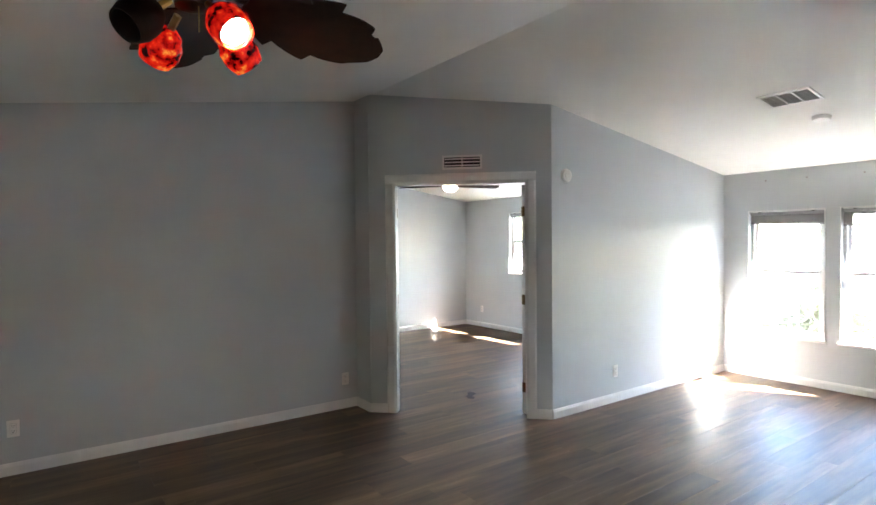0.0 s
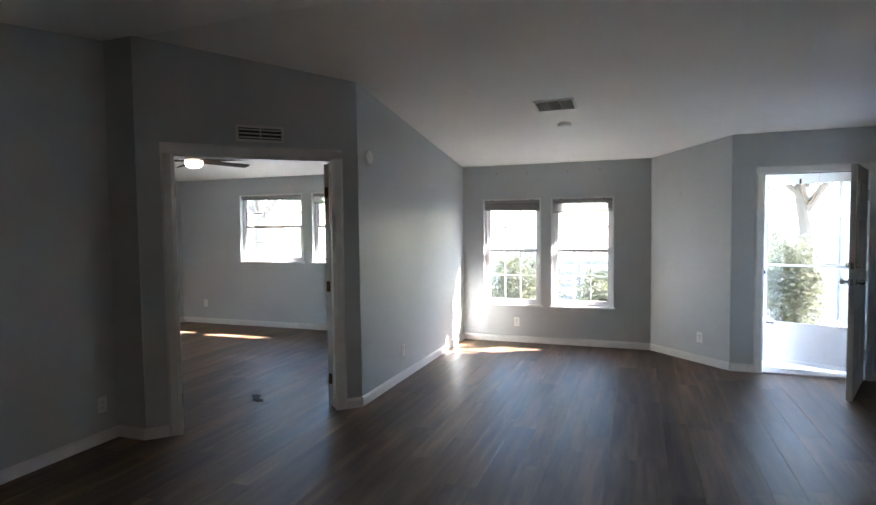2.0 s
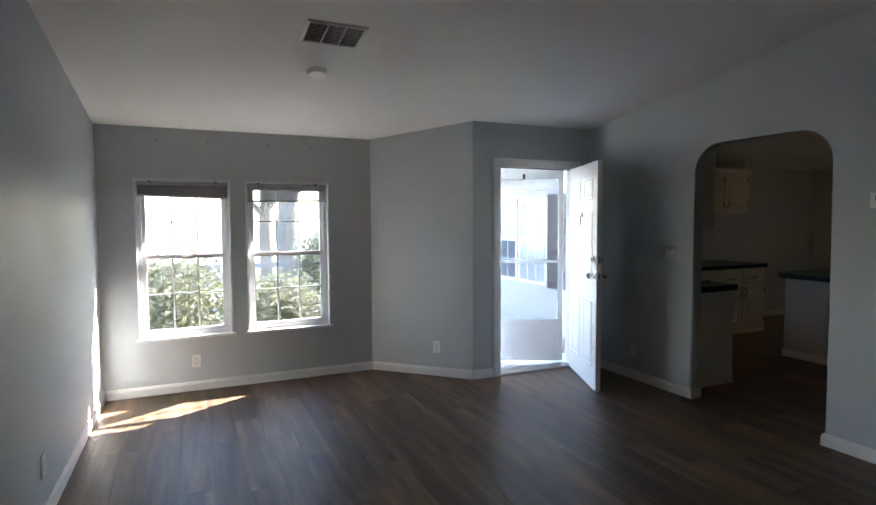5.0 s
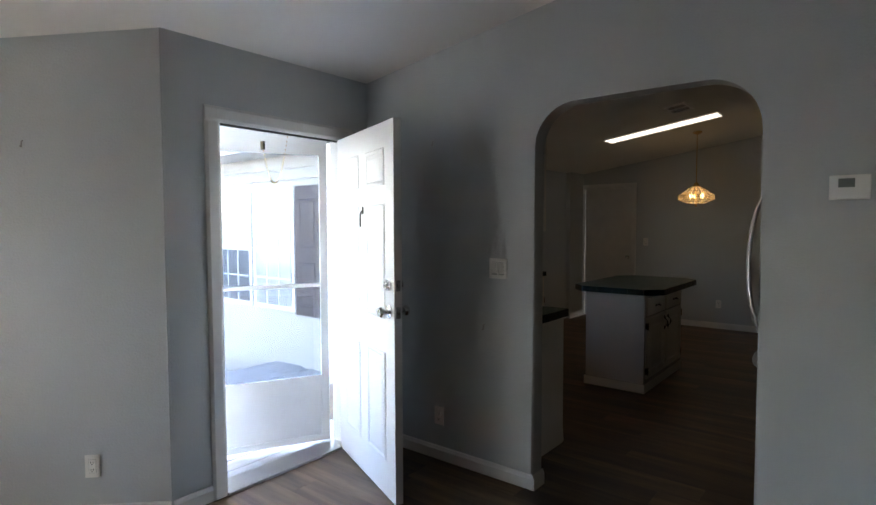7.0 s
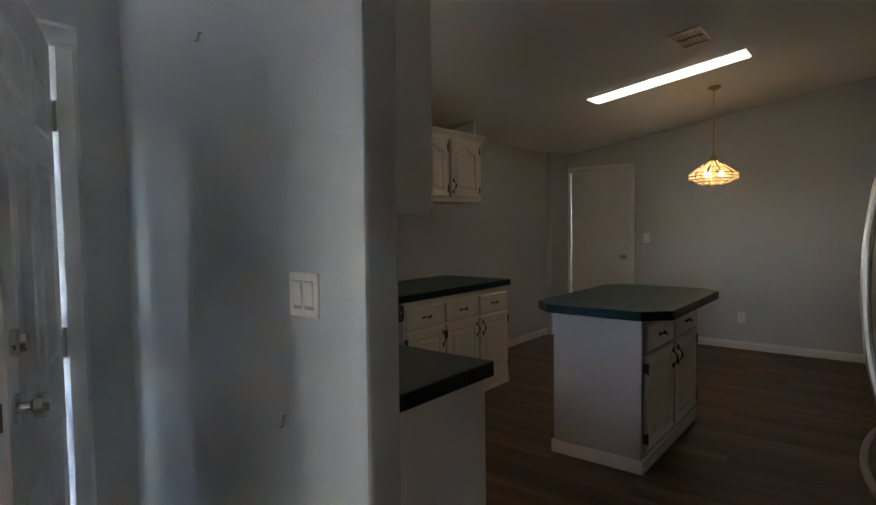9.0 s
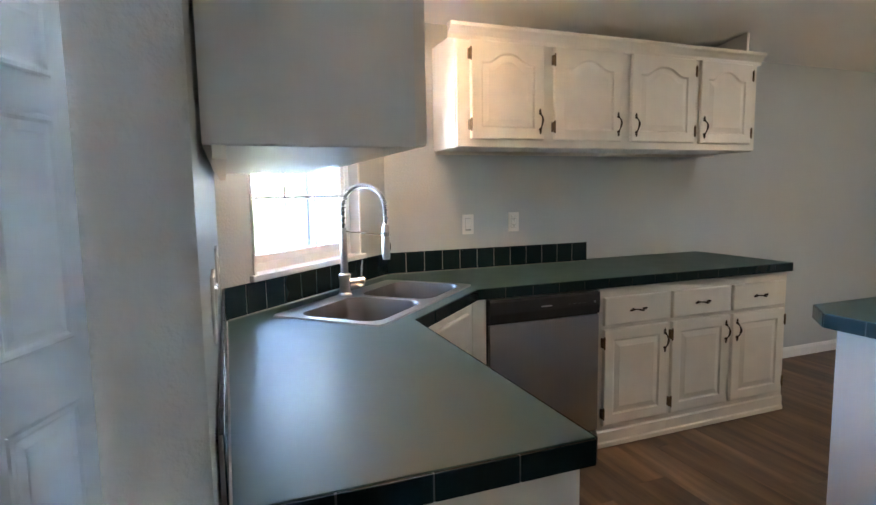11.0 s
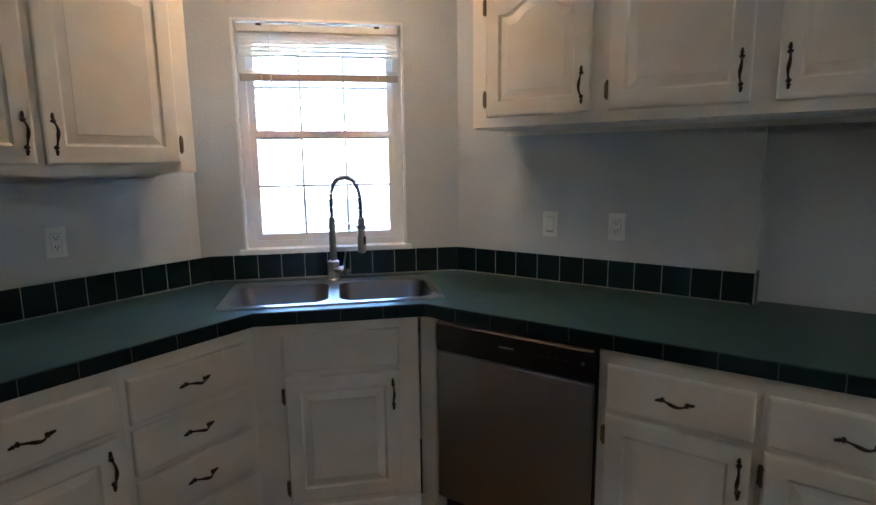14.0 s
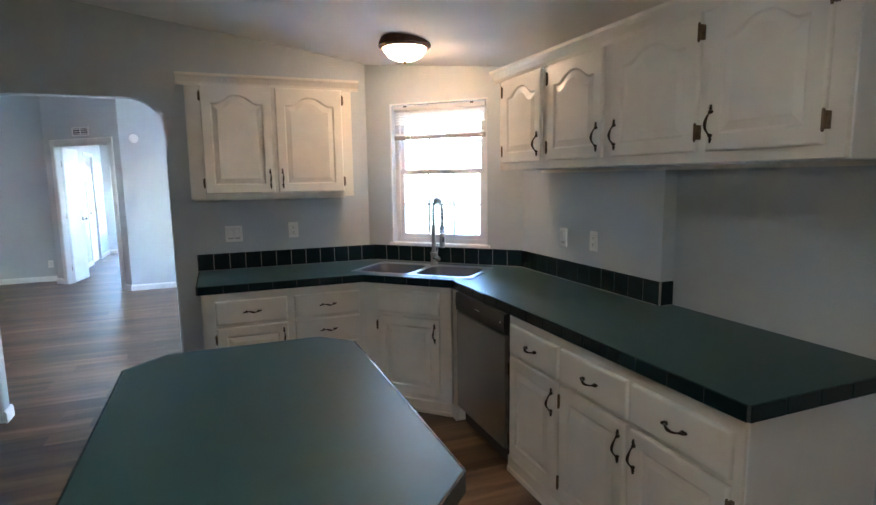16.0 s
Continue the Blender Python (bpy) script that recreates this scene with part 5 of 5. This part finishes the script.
for k in range(3):
    a = radians(120 * k + 20)
    bm = bmesh.new()
    bmesh.ops.create_uvsphere(bm, u_segments=10, v_segments=8, radius=0.02)
    bmesh.ops.scale(bm, vec=(1, 1, 1.5), verts=bm.verts)
    o = part("bulb", bm, CANDLE, pd, "lit candle bulb", True)
    o.matrix_local = Matrix.Translation((0.07 * math.cos(a), 0.07 * math.sin(a), 1.83))


# ---- outdoors ----
GROUND = -0.62
bm = bmesh.new()
box(bm, -400, -400, GROUND - 0.5, 400, 400, GROUND)
setting("ground", bm, SOIL, "dry grass yard in bright sun")
setting("road", boxed(-200, 21, GROUND, 200, 27, GROUND + 0.03), material("asphalt", (0.05, 0.05, 0.052), 0.9, vary=0.3, scale=2, grain=0.5, grain_scale=80), "grey asphalt road beyond the yard")

# skirting under the house
setting("skirting", box(boxed(WEST - 0.1, NORTH + 0.02, GROUND, 0.0, NORTH + 0.08, -0.2), 3.2, 7.1, GROUND, EAST, 7.2, -0.2), SIDING, "white skirting under the house")

# deck before the front door
dk = thing("deck", pose(0, 0, 0), "weathered blue-grey painted wooden porch deck", "deck", "", "structure")
bd = None
for y0, y1, z, x0, x1 in ((6.16, 8.43, -0.012, 0.0, 3.04), (8.45, 9.60, -0.19, 0.9, 2.80)):
    y = y0
    while y < y1 - 0.05:
        w = x0 if y > 6.95 else max(x0, 0.78 - (y - 6.16) * 0.95)
        if bd is None:
            bd = part("board", boxed(0, 0, -0.035, 1, 0.134, 0.0, bevel=0.003), DECKM, dk)
            ob = bd
        else:
            ob = new("board", bd.data)
            ob.parent = dk
        ob.matrix_local = Matrix.Translation((w, y, z + random.uniform(-0.002, 0.002))) @ Matrix.Diagonal((x1 - w + random.uniform(-0.01, 0.01), 1, 1, 1))
        y += 0.142
part("rim_joist", boxed(0.0, 8.43, GROUND, 3.04, 8.448, -0.05), DECKM, dk)
part("rim_joist", boxed(0.92, 9.58, GROUND, 2.78, 9.60, -0.23), DECKM, dk)

# the wing of the house that faces the porch
WX = 3.06
wg = thing("house_wing", pose(0, 0, 0), "white clapboard house wing with a double window and dark shutters", "house", "", "structure")
part("wall_core", boxed(WX + 0.02, 7.3, GROUND, EAST, 10.85, 2.25), SIDING, wg)
WIN = (8.10, 9.66, 0.56, 1.86)
first = None
z = -0.15
while z < 2.2:
    for y0, y1 in ((7.24, 10.87),) if z + 0.12 < WIN[2] or z > WIN[3] else ((7.24, WIN[0]), (WIN[1], 10.87)):
        bm = prism(bmesh.new(), [(WX + 0.02, z), (WX - 0.012, z), (WX - 0.012, z + 0.008), (WX + 0.006, z + 0.118), (WX + 0.02, z + 0.118)], "y", y0, y1)
        part("clapboard", bm, SIDING, wg)
    z += 0.118
part("foundation", boxed(WX + 0.03, 7.24, GROUND, WX + 0.06, 10.85, -0.14), SIDING, wg)
part("corner_board", boxed(WX - 0.022, 10.80, -0.16, WX + 0.02, 10.90, 2.22), SIDING, wg)
part("soffit", boxed(WX - 0.40, 7.24, 2.24, WX + 0.3, 11.2, 2.26), SIDING, wg)
part("fascia", boxed(WX - 0.42, 7.24, 2.24, WX - 0.40, 11.2, 2.42), SIDING, wg)
part("roof", prism(bmesh.new(), [(WX - 0.44, 2.42), (EAST, 3.3), (EAST, 3.36), (WX - 0.46, 2.47)], "y", 7.24, 11.25), material("grey_shingle", (0.12, 0.12, 0.12), 0.9, vary=0.4, scale=20, grain=0.6, grain_scale=60), wg, "grey shingle roof")
DARKGLASS = material("curtained_window_glass", (0.42, 0.44, 0.45), 0.06, vary=0.3, scale=1.5, spec=0.9)
for a, b, low in ((8.10, 8.86, False), (8.90, 9.66, True)):
    wn_ = part("window", boxed(WX - 0.018, a, WIN[2], WX + 0.02, b, WIN[3]), VINYL, wg, "white double-hung window")
    for n, (lo, hi) in enumerate(((WIN[2] + 0.05, 1.20), (1.25, WIN[3] - 0.05))):
        part("pane", boxed(WX - 0.024, a + 0.05, lo, WX - 0.016, b - 0.05, hi), SCREEN if (low and n == 0) else DARKGLASS, wn_)
        for k in (1, 2):
            y = a + 0.05 + (b - a - 0.1) * k / 3
            part("muntin", boxed(WX - 0.028, y - 0.008, lo, WX - 0.022, y + 0.008, hi), VINYL, wn_)
        part("muntin", boxed(WX - 0.028, a + 0.05, (lo + hi) / 2 - 0.008, WX - 0.0225, b - 0.05, (lo + hi) / 2 + 0.008), VINYL, wn_)
for a, b in ((7.66, 8.05), (9.71, 10.06)):
    sh = part("shutter", boxed(WX - 0.04, a, 0.54, WX - 0.012, b, 1.90, bevel=0.004), SHUTTER, wg, "dark grey panelled shutter")
    for lo, hi in ((0.62, 1.16), (1.24, 1.82)):
        loops = [[(WX - 0.04 - o, u, v) for u, v in ((a + i, lo + i - 0.05), (b - i, lo + i - 0.05), (b - i, hi - i), (a + i, hi - i))] for i, o in ((0.06, 0.0), (0.07, 0.006), (0.085, 0.006), (0.10, 0.001))]
        part("shutter_panel", rings(bmesh.new(), loops), SHUTTER, sh)


# ---- plants ----
def leaves(bm, centre, size, count, leaf, rng, hollow=0.45):
    for _ in range(count):
        while True:
            p = Vector((rng.uniform(-1, 1), rng.uniform(-1, 1), rng.uniform(-1, 1)))
            if hollow < p.length < 1:
                break
        lump = 1 + 0.25 * noise.noise(p * 2.3 + Vector(centre))
        c = Vector(centre) + Vector((p.x * size[0], p.y * size[1], p.z * size[2])) * lump
        d = Vector((rng.uniform(-1, 1), rng.uniform(-1, 1), rng.uniform(-0.7, 0.7))).normalized()
        s = d.orthogonal().normalized() * leaf * rng.uniform(0.3, 0.5)
        d *= leaf * rng.uniform(0.7, 1.3)
        n = d.cross(s).normalized() * leaf * 0.15
        a, b, e, f = (bm.verts.new(v) for v in (c - d / 2, c + s + n, c + d / 2, c - s + n))
        bm.faces.new((a, b, e))
        bm.faces.new((a, e, f))


def bush(x, y, w, h, seed, label):
    rng = random.Random(seed)
    t = thing("bush", pose(x, y, GROUND), label, "bush", "bushes in the yard")
    bm = bmesh.new()
    for k in range(6):
        leaves(bm, (rng.uniform(-w, w) * 0.45, rng.uniform(-w, w) * 0.35, h * rng.uniform(0.4, 0.62)), (w * 0.55, w * 0.5, h * 0.42), 700, 0.075, rng)
    part("crown", bm, LEAF, t)
    for k in range(4):
        a = rng.uniform(0, 6.28)
        part("stem", tube(bmesh.new(), [(0.05 * math.cos(a), 0.05 * math.sin(a), -0.02), (w * 0.2 * math.cos(a), w * 0.2 * math.sin(a), h * 0.4), (w * 0.35 * math.cos(a), w * 0.35 * math.sin(a), h * 0.7)], [0.025, 0.016, 0.006], 6), BARK, t)
    return t


def tree(x, y, h, r, seed, label):
    rng = random.Random(seed)
    t = thing("tree", pose(x, y, GROUND), label, "tree", "trees in the yard")
    th = h * 0.4
    part("trunk", tube(bmesh.new(), [(0, 0, -0.05), (0.02, 0.01, 0.4), (rng.uniform(-0.1, 0.1), 0.03, th * 0.6), (rng.uniform(-0.2, 0.2), 0.05, th), (0.1, 0.1, h * 0.75)], [0.30 * r / 3, 0.22 * r / 3, 0.18 * r / 3, 0.14 * r / 3, 0.03], 10), BARK, t, "", True)
    bm = bmesh.new()
    for k in range(8):
        a = 2 * math.pi * k / 8 + rng.uniform(-0.3, 0.3)
        z0 = th * rng.uniform(0.8, 1.2)
        e = Vector((math.cos(a) * r * rng.uniform(0.5, 0.95), math.sin(a) * r * rng.uniform(0.5, 0.95), z0 + h * rng.uniform(0.12, 0.4)))
        mid = Vector((e.x * 0.45, e.y * 0.45, z0 + (e.z - z0) * 0.6 + 0.1))
        part("limb", tube(bmesh.new(), [(0, 0.03, z0 * 0.9), mid, e], [0.10 * r / 3, 0.06 * r / 3, 0.015], 7), BARK, t, "", True)
        leaves(bm, e, (r * 0.42, r * 0.42, h * 0.13), 420, 0.16, rng, 0.2)
    leaves(bm, (0, 0, h * 0.82), (r * 0.55, r * 0.55, h * 0.16), 500, 0.16, rng, 0.2)
    part("crown", bm, LEAF, t)
    return t


B = "leafy green bush in bright sun"
for k, (x, y, w, h) in enumerate(((2.35, 11.4, 0.75, 2.1), (2.6, 13.4, 1.0, 2.2), (1.0, 14.0, 1.0, 2.0), (-1.95, 8.3, 0.8, 1.85), (-0.55, 8.6, 0.75, 1.55), (-2.9, 8.6, 0.6, 1.2),
                                 (-5.4, 10.5, 0.7, 1.2), (-9.8, 2.0, 1.0, 2.6), (-9.6, 3.4, 0.9, 2.3))):
    bush(x, y, w, h, 10 + k, B)
T = "broad leafy tree standing in the yard"
for k, (x, y, h, r) in enumerate(((0.55, 16.0, 8.5, 4.2), (-7.5, 25.0, 8.0, 3.4), (4.9, 20.5, 8.0, 3.5), (-3.5, 24.0, 8.5, 3.6), (-13.0, 16.0, 7.5, 3.2), (0.5, 19.5, 8, 3.4), (-13, 5.0, 7, 3.0), (7.0, 16.5, 8.0, 3.6))):
    tree(x, y, h, r, 40 + k, T)
fe = thing("fence", pose(-3.6, 14.0, GROUND), "weathered wooden rail fence across the yard", "fence")
for k in range(9):
    part("post", boxed(-8 + 2.0 * k - 0.05, -0.05, -0.02, -8 + 2.0 * k + 0.05, 0.05, 1.3, bevel=0.006), RAILWOOD, fe)
for z in (0.3, 0.6, 0.9, 1.2):
    part("rail", boxed(-8.05, -0.075, z - 0.06, 8.05, -0.051, z + 0.06, bevel=0.004), RAILWOOD, fe)


# a thin dark ragged patch on the bedroom floor
t = thing("floor_patch", pose(-3.47, 3.71, 0.0, 0, 0, -40), "thin dark ragged patch lying on the plank floor", "scrap")
part("sheet", prism(bmesh.new(), [(-0.12, -0.015), (-0.05, -0.035), (0.00, -0.022), (0.05, -0.045), (0.12, -0.02), (0.135, 0.03), (0.075, 0.045), (0.06, 0.015), (-0.01, 0.028), (-0.05, 0.055), (-0.09, 0.03)], "z", 0.0005, 0.004), material("dark_floor_patch", (0.045, 0.04, 0.036), 0.8, vary=0.3, scale=30), t)


# ---- floor planks ----
PW, PL = 0.181, 1.22
fl_parent = bpy.data.objects["floor"]
plank_mesh = None
rest = []
rng = random.Random(5)
cx, col = WEST - 0.05, 0
while cx < EAST + 0.05:
    lim = 6.10 if 0.55 < cx + PW / 2 < 2.16 else (6.85 if cx < 2.2 else 7.2)
    y = SOUTH - rng.uniform(0.0, PL)
    while y < lim:
        low = 2.84 if cx > 2.23 else (2.66 if cx + PW < -3.92 else SOUTH - 0.05)
        a, b = max(y, low), min(y + PL, lim)
        if b - a > 0.05:
            near = -3.9 < cx < 5.8 and 0.2 < (a + b) / 2 < 6.6
            if near and len(fl_parent.children) < 300:
                if plank_mesh is None:
                    ob = part("plank", boxed(0.0005, 0, -0.0055, PW - 0.0005, 1, 0.0, bevel=0.0003), PLANK, fl_parent)
                    plank_mesh = ob.data
                else:
                    ob = new("plank", plank_mesh)
                    ob.parent = fl_parent
                ob.matrix_local = Matrix.Translation((cx, a + 0.0005, 0)) @ Matrix.Diagonal((1, b - a - 0.0010, 1, 1))
            else:
                rest.append((cx, a, b))
        y += PL
    cx += PW
bm = bmesh.new()
for x, a, b in rest:
    box(bm, x + 0.0006, a + 0.0006, -0.0055, x + PW - 0.0006, b - 0.0006, 0.0)
tagged(part("planks", bm, PLANK, fl_parent), kind="stuff")
